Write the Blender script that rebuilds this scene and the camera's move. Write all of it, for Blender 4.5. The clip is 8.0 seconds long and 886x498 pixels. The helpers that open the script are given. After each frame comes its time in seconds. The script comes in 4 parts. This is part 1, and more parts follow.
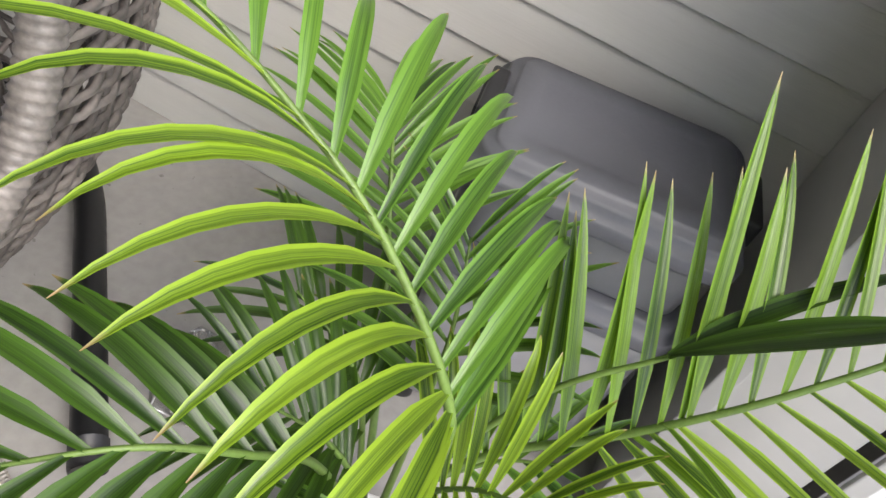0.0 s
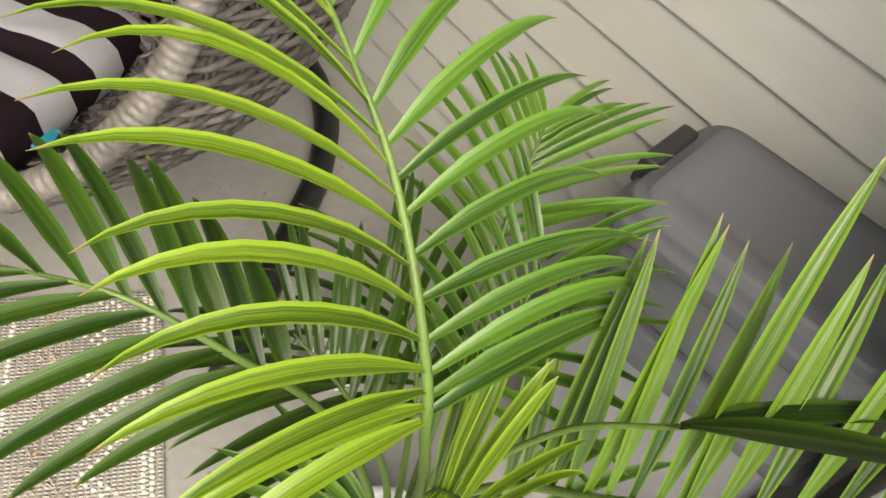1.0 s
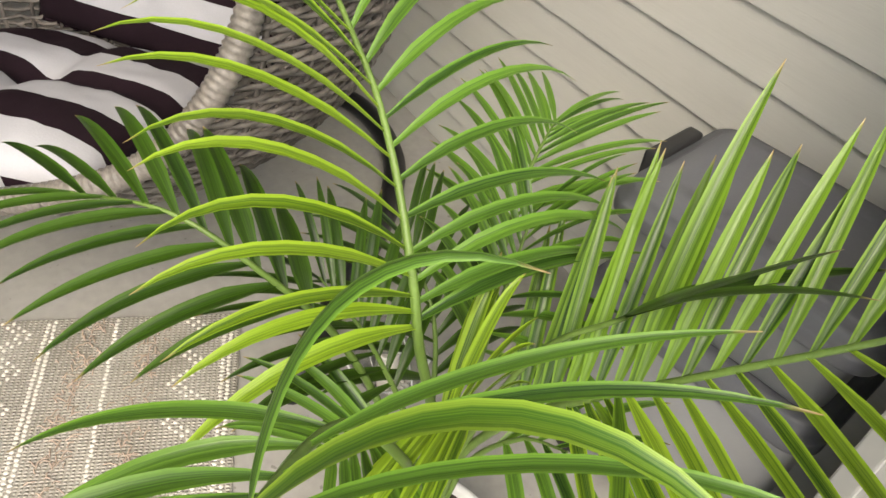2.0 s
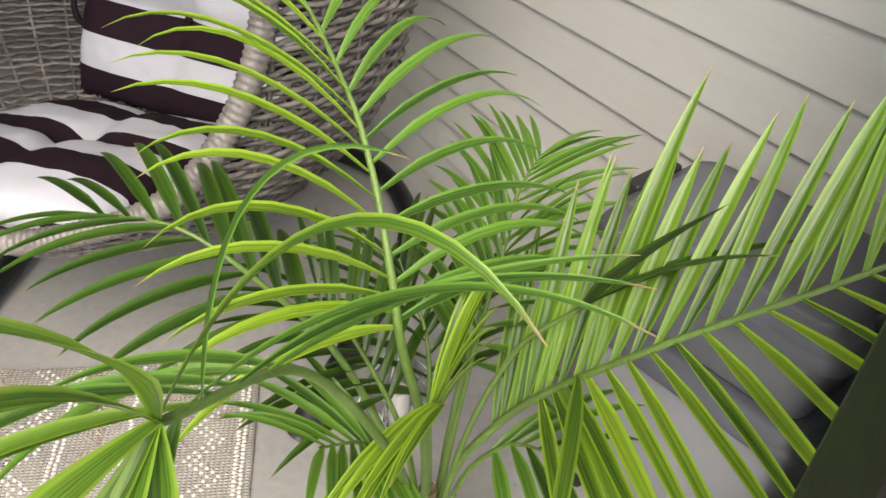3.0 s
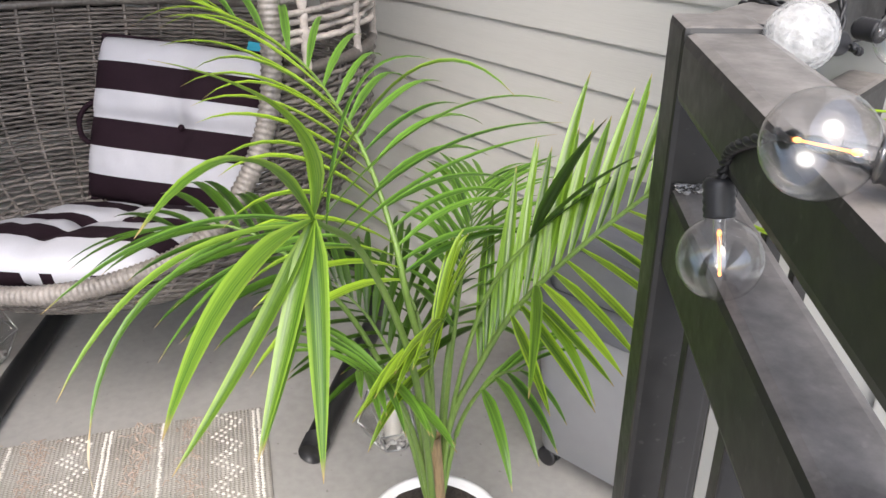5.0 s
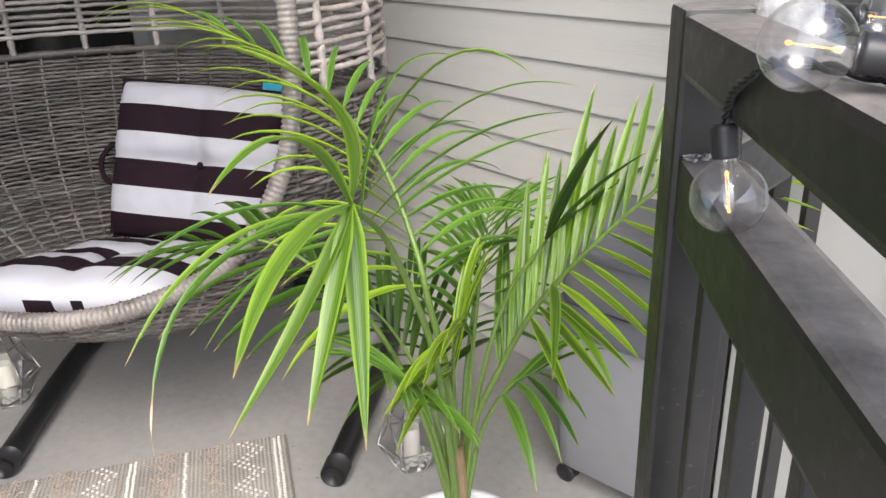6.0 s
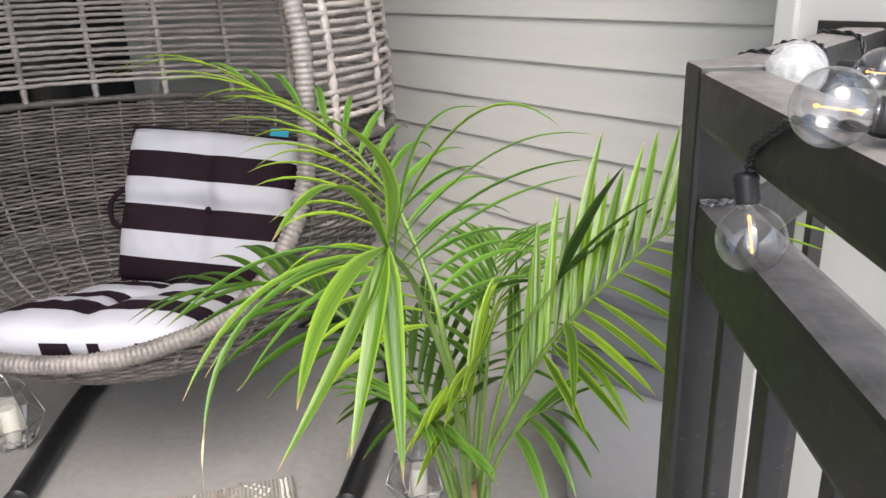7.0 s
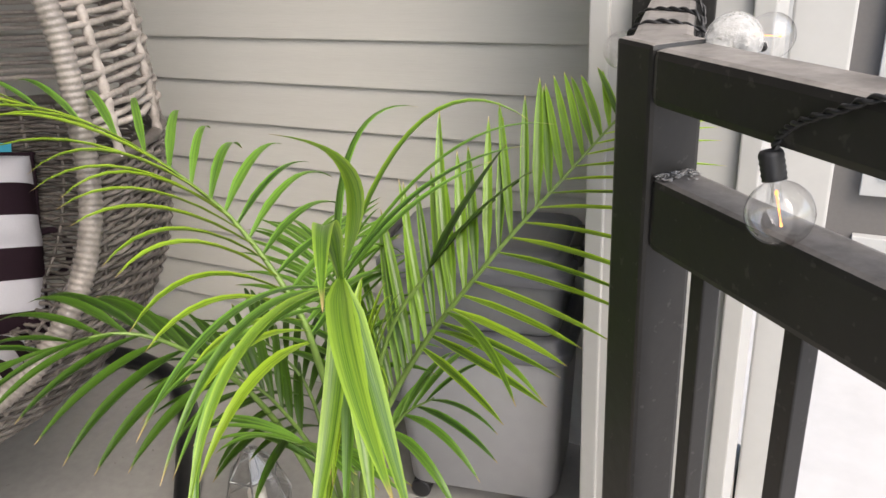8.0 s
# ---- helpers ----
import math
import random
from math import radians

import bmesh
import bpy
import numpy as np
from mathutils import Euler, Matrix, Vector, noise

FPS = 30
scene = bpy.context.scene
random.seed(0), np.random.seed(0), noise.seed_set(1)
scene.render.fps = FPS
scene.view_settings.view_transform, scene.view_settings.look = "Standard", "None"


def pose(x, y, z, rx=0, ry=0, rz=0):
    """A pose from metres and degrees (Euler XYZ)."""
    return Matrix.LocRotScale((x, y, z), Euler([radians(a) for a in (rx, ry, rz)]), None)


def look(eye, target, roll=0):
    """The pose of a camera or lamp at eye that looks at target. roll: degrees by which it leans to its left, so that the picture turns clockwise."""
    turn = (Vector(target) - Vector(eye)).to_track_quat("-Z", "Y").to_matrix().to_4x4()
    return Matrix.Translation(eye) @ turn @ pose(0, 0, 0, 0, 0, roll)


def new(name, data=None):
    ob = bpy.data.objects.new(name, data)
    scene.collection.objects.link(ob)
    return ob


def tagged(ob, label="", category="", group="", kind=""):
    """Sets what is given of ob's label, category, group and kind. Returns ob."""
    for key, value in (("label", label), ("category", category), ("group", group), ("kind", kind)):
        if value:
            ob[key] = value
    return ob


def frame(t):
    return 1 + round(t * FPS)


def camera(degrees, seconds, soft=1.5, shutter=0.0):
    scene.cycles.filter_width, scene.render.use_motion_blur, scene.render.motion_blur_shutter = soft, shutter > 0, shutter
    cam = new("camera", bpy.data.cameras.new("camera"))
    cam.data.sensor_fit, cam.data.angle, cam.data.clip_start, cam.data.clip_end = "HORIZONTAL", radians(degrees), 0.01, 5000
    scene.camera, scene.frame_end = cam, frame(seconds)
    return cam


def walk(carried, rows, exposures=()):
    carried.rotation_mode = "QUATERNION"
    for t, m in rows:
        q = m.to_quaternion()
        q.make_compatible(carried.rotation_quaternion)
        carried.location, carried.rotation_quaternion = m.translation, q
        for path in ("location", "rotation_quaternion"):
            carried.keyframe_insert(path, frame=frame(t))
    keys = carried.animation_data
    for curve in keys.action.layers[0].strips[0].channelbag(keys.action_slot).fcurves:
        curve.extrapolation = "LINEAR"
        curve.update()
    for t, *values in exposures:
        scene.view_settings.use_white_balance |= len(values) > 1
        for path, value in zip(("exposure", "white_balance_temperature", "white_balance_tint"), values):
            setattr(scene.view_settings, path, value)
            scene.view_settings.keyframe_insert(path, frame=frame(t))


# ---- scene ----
cam = camera(59.2, 8.0)

PATH = [
    (0, (-0.443, -1.14, 1.208), (-0.642, 0.238, -0.227), 23.7),
    (0.5, (-0.347, -1.067, 1.209), (-0.925, 0.09, -0.317), 24.5),
    (1, (-0.252, -1.057, 1.213), (-1.092, -0.021, -0.278), 18.5),
    (1.5, (-0.119, -1.081, 1.213), (-1.145, -0.123, -0.211), 12.7),
    (3, (0.094, -1.086, 1.207), (-1.247, -0.205, 0.013), 4.1),
    (3.5, (0.194, -1.18, 1.237), (-1.166, -0.224, 0.126), 2.8),
    (4, (0.293, -1.282, 1.232), (-1.082, -0.251, 0.209), 2.0),
    (4.5, (0.344, -1.324, 1.22), (-1.042, -0.246, 0.264), 0.9),
    (6, (0.419, -1.418, 1.161), (-1.031, -0.282, 0.384), -2.1),
    (6.5, (0.436, -1.46, 1.173), (-1.029, -0.303, 0.456), -2.2),
    (7, (0.424, -1.476, 1.178), (-1.034, -0.288, 0.499), -2.1),
    (7.5, (0.316, -1.526, 1.19), (-0.956, -0.157, 0.479), -2.8),
    (8, (0.182, -1.556, 1.203), (-0.659, 0.076, 0.409), -3.3),
]
walk(cam, [(t, look(e, g, r)) for t, e, g, r in PATH], exposures=[(0, 1.79, 6450, 10), (0.5, 1.74, 7050, 7), (1.5, 1.68, 7350, 5), (3, 1.70, 6850, 8), (4.5, 1.76, 6450, 10), (7, 1.78, 6450, 10), (8, 1.66, 6900, 10)])

# ---- world and light ----
world = bpy.data.worlds.new("sky")
scene.world = world
world.use_nodes = True
wn = world.node_tree.nodes
bg = wn["Background"]
sky = wn.new("ShaderNodeTexSky")
sky.sky_type = 'NISHITA'
sky.sun_disc = False
sky.sun_elevation = radians(50)
sky.sun_rotation = radians(126)
sky.dust_density = 3.0
sky.ozone_density = 1.0
world.node_tree.links.new(sky.outputs[0], bg.inputs[0])
bg.inputs[1].default_value = 0.15
sun_data = bpy.data.lights.new("sun", 'SUN')
sun_data.energy = 0.7
sun_data.angle = radians(35)
sun_data.color = (1.0, 0.99, 0.98)
sun = new("sun", sun_data)
sun.matrix_world = look((3.6, -2.6, 5.2), (0, 0, 0))


# ---- materials ----
def mat(name, base, rough=0.6, metal=0.0, var=0.15, scale=8.0, fine=60.0, bump=0.15, alpha=None, spec=0.5,
        trans=0.0, coord='Object', stretch=(1, 1, 1), per_object=0.0, dist=0.002, island=0.0):
    """A surface with two scales of uneven colour and fine relief."""
    m = bpy.data.materials.new(name)
    m.use_nodes = True
    nt = m.node_tree
    n, l = nt.nodes, nt.links
    p = n["Principled BSDF"]
    tc = n.new("ShaderNodeTexCoord")
    mp = n.new("ShaderNodeMapping")
    mp.inputs["Scale"].default_value = stretch
    l.new(tc.outputs[coord], mp.inputs["Vector"])
    big = n.new("ShaderNodeTexNoise")
    big.inputs["Scale"].default_value = scale
    big.inputs["Detail"].default_value = 4
    small = n.new("ShaderNodeTexNoise")
    small.inputs["Scale"].default_value = fine
    small.inputs["Detail"].default_value = 5
    for q in (big, small):
        l.new(mp.outputs[0], q.inputs["Vector"])
    mix = n.new("ShaderNodeMix")
    mix.data_type = 'FLOAT'
    mix.inputs[0].default_value = 0.45
    l.new(big.outputs["Fac"], mix.inputs[2])
    l.new(small.outputs["Fac"], mix.inputs[3])
    val = mix.outputs[0]
    if per_object:
        oi = n.new("ShaderNodeObjectInfo")
        ad = n.new("ShaderNodeMath")
        ad.operation = 'MULTIPLY_ADD'
        l.new(oi.outputs["Random"], ad.inputs[0])
        ad.inputs[1].default_value = per_object
        l.new(val, ad.inputs[2])
        sb = n.new("ShaderNodeMath")
        sb.operation = 'SUBTRACT'
        l.new(ad.outputs[0], sb.inputs[0])
        sb.inputs[1].default_value = per_object / 2
        val = sb.outputs[0]
    if island:
        ge = n.new("ShaderNodeNewGeometry")
        ai = n.new("ShaderNodeMath")
        ai.operation = 'MULTIPLY_ADD'
        l.new(ge.outputs["Random Per Island"], ai.inputs[0])
        ai.inputs[1].default_value = island
        l.new(val, ai.inputs[2])
        si = n.new("ShaderNodeMath")
        si.operation = 'SUBTRACT'
        l.new(ai.outputs[0], si.inputs[0])
        si.inputs[1].default_value = island / 2
        val = si.outputs[0]
    ramp = n.new("ShaderNodeValToRGB")
    ramp.color_ramp.elements[0].position = 0.3
    ramp.color_ramp.elements[1].position = 0.7
    ramp.color_ramp.elements[0].color = (*[max(0, c * (1 - var)) for c in base], 1)
    ramp.color_ramp.elements[1].color = (*[min(1, c * (1 + var)) for c in base], 1)
    l.new(val, ramp.inputs[0])
    l.new(ramp.outputs[0], p.inputs["Base Color"])
    rr = n.new("ShaderNodeMapRange")
    rr.inputs["From Min"].default_value = 0.3
    rr.inputs["From Max"].default_value = 0.7
    rr.inputs["To Min"].default_value = max(0.02, rough - 0.35 * var)
    rr.inputs["To Max"].default_value = min(1.0, rough + 0.35 * var)
    l.new(mix.outputs[0], rr.inputs["Value"])
    l.new(rr.outputs[0], p.inputs["Roughness"])
    p.inputs["Metallic"].default_value = metal
    p.inputs["Specular IOR Level"].default_value = spec
    if trans:
        p.inputs["Transmission Weight"].default_value = trans
    if alpha is not None:
        p.inputs["Alpha"].default_value = alpha
    if bump:
        b = n.new("ShaderNodeBump")
        b.inputs["Strength"].default_value = bump
        b.inputs["Distance"].default_value = dist
        l.new(small.outputs["Fac"], b.inputs["Height"])
        l.new(b.outputs[0], p.inputs["Normal"])
    return m


def leaf_mat(name, dark, light, back=0.35):
    """A green blade: veins along its length, a paler rim, some light passing through."""
    m = bpy.data.materials.new(name)
    m.use_nodes = True
    nt = m.node_tree
    n, l = nt.nodes, nt.links
    p = n["Principled BSDF"]
    uv = n.new("ShaderNodeUVMap")
    uv.uv_map = "UVMap"
    mp = n.new("ShaderNodeMapping")
    mp.inputs["Scale"].default_value = (9.0, 0.7, 1.0)
    l.new(uv.outputs[0], mp.inputs["Vector"])
    oi = n.new("ShaderNodeObjectInfo")
    cb = n.new("ShaderNodeVectorMath")
    l.new(mp.outputs[0], cb.inputs[0])
    l.new(oi.outputs["Random"], cb.inputs[1])
    vein = n.new("ShaderNodeTexNoise")
    vein.inputs["Scale"].default_value = 2.2
    vein.inputs["Detail"].default_value = 3
    l.new(cb.outputs[0], vein.inputs["Vector"])
    sep = n.new("ShaderNodeSeparateXYZ")
    l.new(uv.outputs[0], sep.inputs[0])
    ab = n.new("ShaderNodeMath")
    ab.operation = 'SUBTRACT'
    l.new(sep.outputs[0], ab.inputs[0])
    ab.inputs[1].default_value = 0.5
    ab2 = n.new("ShaderNodeMath")
    ab2.operation = 'ABSOLUTE'
    l.new(ab.outputs[0], ab2.inputs[0])
    rim = n.new("ShaderNodeMapRange")
    rim.inputs["From Min"].default_value = 0.26
    rim.inputs["From Max"].default_value = 0.5
    rim.inputs["To Max"].default_value = 0.62
    l.new(ab2.outputs[0], rim.inputs["Value"])
    add = n.new("ShaderNodeMath")
    add.operation = 'ADD'
    l.new(vein.outputs["Fac"], add.inputs[0])
    l.new(rim.outputs[0], add.inputs[1])
    add2 = n.new("ShaderNodeMath")
    add2.operation = 'MULTIPLY_ADD'
    l.new(oi.outputs["Random"], add2.inputs[0])
    add2.inputs[1].default_value = 0.35
    l.new(add.outputs[0], add2.inputs[2])
    ramp = n.new("ShaderNodeValToRGB")
    e = ramp.color_ramp.elements
    e[0].position, e[0].color = 0.42, (*dark, 1)
    e[1].position, e[1].color = 1.15, (*light, 1)
    l.new(add2.outputs[0], ramp.inputs[0])
    tip = n.new("ShaderNodeMapRange")
    tip.inputs["From Min"].default_value = 0.93
    tip.inputs["From Max"].default_value = 0.985
    l.new(sep.outputs[1], tip.inputs["Value"])
    dried = n.new("ShaderNodeMix")
    dried.data_type = 'RGBA'
    dried.inputs[7].default_value = (0.34, 0.25, 0.12, 1)
    l.new(tip.outputs[0], dried.inputs[0])
    l.new(ramp.outputs[0], dried.inputs[6])
    l.new(dried.outputs[2], p.inputs["Base Color"])
    p.inputs["Roughness"].default_value = 0.34
    p.inputs["Specular IOR Level"].default_value = 0.55
    b = n.new("ShaderNodeBump")
    b.inputs["Strength"].default_value = 0.25
    b.inputs["Distance"].default_value = 0.001
    l.new(vein.outputs["Fac"], b.inputs["Height"])
    l.new(b.outputs[0], p.inputs["Normal"])
    tr = n.new("ShaderNodeBsdfTranslucent")
    br = n.new("ShaderNodeMix")
    br.data_type = 'RGBA'
    br.blend_type = 'MULTIPLY'
    br.inputs[0].default_value = 1.0
    l.new(dried.outputs[2], br.inputs[6])
    br.inputs[7].default_value = (1.6, 1.5, 0.5, 1)
    l.new(br.outputs[2], tr.inputs["Color"])
    ms = n.new("ShaderNodeMixShader")
    ms.inputs[0].default_value = back
    l.new(p.outputs[0], ms.inputs[1])
    l.new(tr.outputs[0], ms.inputs[2])
    l.new(ms.outputs[0], n["Material Output"].inputs[0])
    return m


def thin_glass(name):
    m = bpy.data.materials.new(name)
    m.use_nodes = True
    n, l = m.node_tree.nodes, m.node_tree.links
    n.remove(n["Principled BSDF"])
    tr = n.new("ShaderNodeBsdfTransparent")
    fw = n.new("ShaderNodeLayerWeight")
    fw.inputs[0].default_value = 0.5
    pw = n.new("ShaderNodeMath")
    pw.operation = 'POWER'
    l.new(fw.outputs["Facing"], pw.inputs[0])
    pw.inputs[1].default_value = 3.0
    lw = n.new("ShaderNodeMath")
    lw.operation = 'MULTIPLY_ADD'
    l.new(pw.outputs[0], lw.inputs[0])
    lw.inputs[1].default_value = 0.8
    lw.inputs[2].default_value = 0.10
    gl = n.new("ShaderNodeBsdfGlossy")
    gl.inputs["Roughness"].default_value = 0.03
    ms = n.new("ShaderNodeMixShader")
    l.new(lw.outputs[0], ms.inputs[0])
    l.new(tr.outputs[0], ms.inputs[1])
    l.new(gl.outputs[0], ms.inputs[2])
    l.new(ms.outputs[0], n["Material Output"].inputs[0])
    return m


def glow_mat(name, color, strength):
    m = bpy.data.materials.new(name)
    m.use_nodes = True
    p = m.node_tree.nodes["Principled BSDF"]
    p.inputs["Base Color"].default_value = (*color, 1)
    p.inputs["Emission Color"].default_value = (*color, 1)
    p.inputs["Emission Strength"].default_value = strength
    return m


def rug_mat(name, dark, light):
    """Coarse flat weave: fine crossing ribs of grey and cream yarn, with broader uneven bands."""
    m = bpy.data.materials.new(name)
    m.use_nodes = True
    n, l = m.node_tree.nodes, m.node_tree.links
    p = n["Principled BSDF"]
    tc = n.new("ShaderNodeTexCoord")
    mp = n.new("ShaderNodeMapping")
    mp.inputs["Rotation"].default_value = (0, 0, radians(23.8))
    l.new(tc.outputs["Object"], mp.inputs["Vector"])
    waves = []
    for axis, size, bend in (('X', 48.0, 1.2), ('Y', 34.0, 2.5)):
        w = n.new("ShaderNodeTexWave")
        w.bands_direction = axis
        w.inputs["Scale"].default_value = size
        w.inputs["Distortion"].default_value = bend
        w.inputs["Detail Scale"].default_value = 6.0
        l.new(mp.outputs[0], w.inputs["Vector"])
        waves.append(w)
    mul = n.new("ShaderNodeMath")
    mul.operation = 'MULTIPLY'
    l.new(waves[0].outputs["Fac"], mul.inputs[0])
    l.new(waves[1].outputs["Fac"], mul.inputs[1])
    big = n.new("ShaderNodeTexNoise")
    big.inputs["Scale"].default_value = 9.0
    big.inputs["Detail"].default_value = 5
    l.new(mp.outputs[0], big.inputs["Vector"])
    ad = n.new("ShaderNodeMath")
    ad.operation = 'MULTIPLY_ADD'
    l.new(mul.outputs[0], ad.inputs[0])
    ad.inputs[1].default_value = 0.55
    l.new(big.outputs["Fac"], ad.inputs[2])
    ramp = n.new("ShaderNodeValToRGB")
    ramp.color_ramp.elements[0].position, ramp.color_ramp.elements[0].color = 0.35, (*dark, 1)
    ramp.color_ramp.elements[1].position, ramp.color_ramp.elements[1].color = 0.95, (*light, 1)
    l.new(ad.outputs[0], ramp.inputs[0])
    l.new(ramp.outputs[0], p.inputs["Base Color"])
    p.inputs["Roughness"].default_value = 0.95
    p.inputs["Specular IOR Level"].default_value = 0.1
    b = n.new("ShaderNodeBump")
    b.inputs["Strength"].default_value = 0.8
    b.inputs["Distance"].default_value = 0.004
    l.new(mul.outputs[0], b.inputs["Height"])
    l.new(b.outputs[0], p.inputs["Normal"])
    return m


def add_flecks(m, scale, low, high, color, amount):
    """Spots or stains of another colour over a surface."""
    n, l = m.node_tree.nodes, m.node_tree.links
    p = n["Principled BSDF"]
    under = p.inputs["Base Color"].links[0].from_socket
    tc = n.new("ShaderNodeTexCoord")
    spots = n.new("ShaderNodeTexNoise")
    spots.inputs["Scale"].default_value = scale
    spots.inputs["Detail"].default_value = 3
    l.new(tc.outputs["Object"], spots.inputs["Vector"])
    rng = n.new("ShaderNodeMapRange")
    rng.inputs["From Min"].default_value = low
    rng.inputs["From Max"].default_value = high
    rng.inputs["To Max"].default_value = amount
    l.new(spots.outputs["Fac"], rng.inputs["Value"])
    mx = n.new("ShaderNodeMix")
    mx.data_type = 'RGBA'
    l.new(rng.outputs[0], mx.inputs[0])
    l.new(under, mx.inputs[6])
    mx.inputs[7].default_value = (*color, 1)
    l.new(mx.outputs[2], p.inputs["Base Color"])


def dusty_sheen_paint(name, paint, dust_sheen):
    """Dark satin paint with scuffs and pale spatter; faces that look up carry dust and a painted-in sky sheen."""
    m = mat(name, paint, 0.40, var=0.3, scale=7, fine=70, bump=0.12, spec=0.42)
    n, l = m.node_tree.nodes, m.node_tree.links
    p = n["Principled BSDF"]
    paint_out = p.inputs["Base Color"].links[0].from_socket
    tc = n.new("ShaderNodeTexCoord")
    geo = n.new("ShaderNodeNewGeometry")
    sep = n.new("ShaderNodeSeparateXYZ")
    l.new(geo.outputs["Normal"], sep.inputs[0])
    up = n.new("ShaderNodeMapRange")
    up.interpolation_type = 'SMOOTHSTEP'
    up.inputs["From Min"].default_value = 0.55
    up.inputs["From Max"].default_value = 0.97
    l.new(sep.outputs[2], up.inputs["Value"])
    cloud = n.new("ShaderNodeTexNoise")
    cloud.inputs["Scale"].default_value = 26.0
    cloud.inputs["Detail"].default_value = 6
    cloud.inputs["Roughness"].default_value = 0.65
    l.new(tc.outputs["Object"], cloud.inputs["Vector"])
    # uneven strength of the dust and painted sheen
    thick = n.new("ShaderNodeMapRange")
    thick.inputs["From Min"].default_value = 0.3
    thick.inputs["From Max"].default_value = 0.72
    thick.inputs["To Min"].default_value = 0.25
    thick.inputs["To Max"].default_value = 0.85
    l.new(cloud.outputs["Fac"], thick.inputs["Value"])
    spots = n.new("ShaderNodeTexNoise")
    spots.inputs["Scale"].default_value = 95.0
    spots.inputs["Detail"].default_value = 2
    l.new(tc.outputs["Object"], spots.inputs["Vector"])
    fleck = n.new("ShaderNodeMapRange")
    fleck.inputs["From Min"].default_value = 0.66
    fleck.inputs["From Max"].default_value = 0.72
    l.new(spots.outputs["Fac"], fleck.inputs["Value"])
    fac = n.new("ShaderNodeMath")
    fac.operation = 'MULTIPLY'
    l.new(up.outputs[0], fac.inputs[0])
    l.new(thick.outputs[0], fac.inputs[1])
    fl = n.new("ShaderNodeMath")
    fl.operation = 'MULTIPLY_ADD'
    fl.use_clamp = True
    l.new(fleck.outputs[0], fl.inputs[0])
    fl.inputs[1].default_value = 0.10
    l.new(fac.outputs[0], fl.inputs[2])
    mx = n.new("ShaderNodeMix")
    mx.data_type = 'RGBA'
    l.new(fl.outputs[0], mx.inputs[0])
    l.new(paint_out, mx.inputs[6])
    mx.inputs[7].default_value = (*dust_sheen, 1)
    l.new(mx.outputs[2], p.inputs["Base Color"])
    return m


M_SIDING = mat("painted_siding", (0.57, 0.562, 0.53), 0.65, var=0.05, scale=2.0, fine=28.0, bump=0.35, stretch=(0.7, 4, 14), dist=0.0015, per_object=0.08)
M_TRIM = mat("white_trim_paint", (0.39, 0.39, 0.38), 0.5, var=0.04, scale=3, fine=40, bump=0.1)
M_FLOOR = mat("worn_concrete", (0.355, 0.345, 0.328), 0.55, var=0.16, scale=2.2, fine=45, bump=0.2)
add_flecks(M_FLOOR, 55.0, 0.70, 0.74, (0.12, 0.11, 0.10), 0.55)
add_flecks(M_FLOOR, 7.0, 0.58, 0.78, (0.43, 0.42, 0.40), 0.45)
M_CEIL = mat("ceiling_paint", (0.7, 0.7, 0.68), 0.8, var=0.03)
# second colour lightens the rail tops: sky sheen put into the paint, with dust
M_RAIL = dusty_sheen_paint("black_rail_paint", (0.018, 0.0170, 0.0160), (0.30, 0.274, 0.256))
M_WELD = mat("chipped_weld_metal", (0.32, 0.31, 0.30), 0.35, metal=0.6, var=0.6, scale=60, fine=220, bump=0.8)
M_WICKER = mat("grey_wicker", (0.155, 0.136, 0.122), 0.45, var=0.5, scale=14, fine=120, bump=0.3, island=0.25, per_object=0.5)
M_WICKER_PALE = mat("pale_wicker_wrap", (0.215, 0.193, 0.176), 0.42, var=0.5, scale=20, fine=150, bump=0.3, per_object=0.5)
M_CANE = mat("hood_cane_wicker", (0.335, 0.298, 0.270), 0.40, var=0.40, scale=16, fine=140, bump=0.3, per_object=0.22)
M_TUBE = mat("black_steel_tube", (0.012, 0.012, 0.013), 0.4, var=0.3, scale=10, fine=80, bump=0.05)
M_CLOTH_W = mat("white_cotton", (0.51, 0.51, 0.555), 0.9, var=0.05, scale=10, fine=350, bump=0.25, spec=0.2)
M_CLOTH_K = mat("black_cotton", (0.019, 0.010, 0.015), 0.85, var=0.25, scale=10, fine=350, bump=0.25, spec=0.12)
M_TAG = mat("teal_label", (0.02, 0.30, 0.42), 0.7, var=0.1)
M_LID = mat("grey_plastic_lid", (0.115, 0.118, 0.135), 0.42, var=0.07, scale=5, fine=160, bump=0.08)
M_BIN = mat("cloudy_clear_plastic", (0.39, 0.39, 0.405), 0.3, var=0.06, scale=3.0, fine=30, bump=0.04, alpha=0.80)
M_TRAY = mat("cloudy_grey_tray", (0.20, 0.205, 0.22), 0.35, var=0.12, scale=4.0, fine=40, bump=0.04, alpha=0.88)
M_CONTENT = mat("stored_cushions", (0.22, 0.16, 0.14), 0.9, var=0.35, scale=5, fine=20)
M_BLACK_PLASTIC = mat("black_plastic", (0.02, 0.02, 0.022), 0.45, var=0.2, bump=0.05)
M_POT = mat("white_glazed_pot", (0.74, 0.74, 0.74), 0.25, var=0.03, bump=0.03)
M_SOIL = mat("dark_soil", (0.035, 0.026, 0.02), 0.95, var=0.5, scale=40, fine=160, bump=1.0, dist=0.01)
M_STEM = mat("palm_stem", (0.13, 0.21, 0.045), 0.45, var=0.3, scale=9, fine=90, bump=0.15, stretch=(3, 3, 0.6))
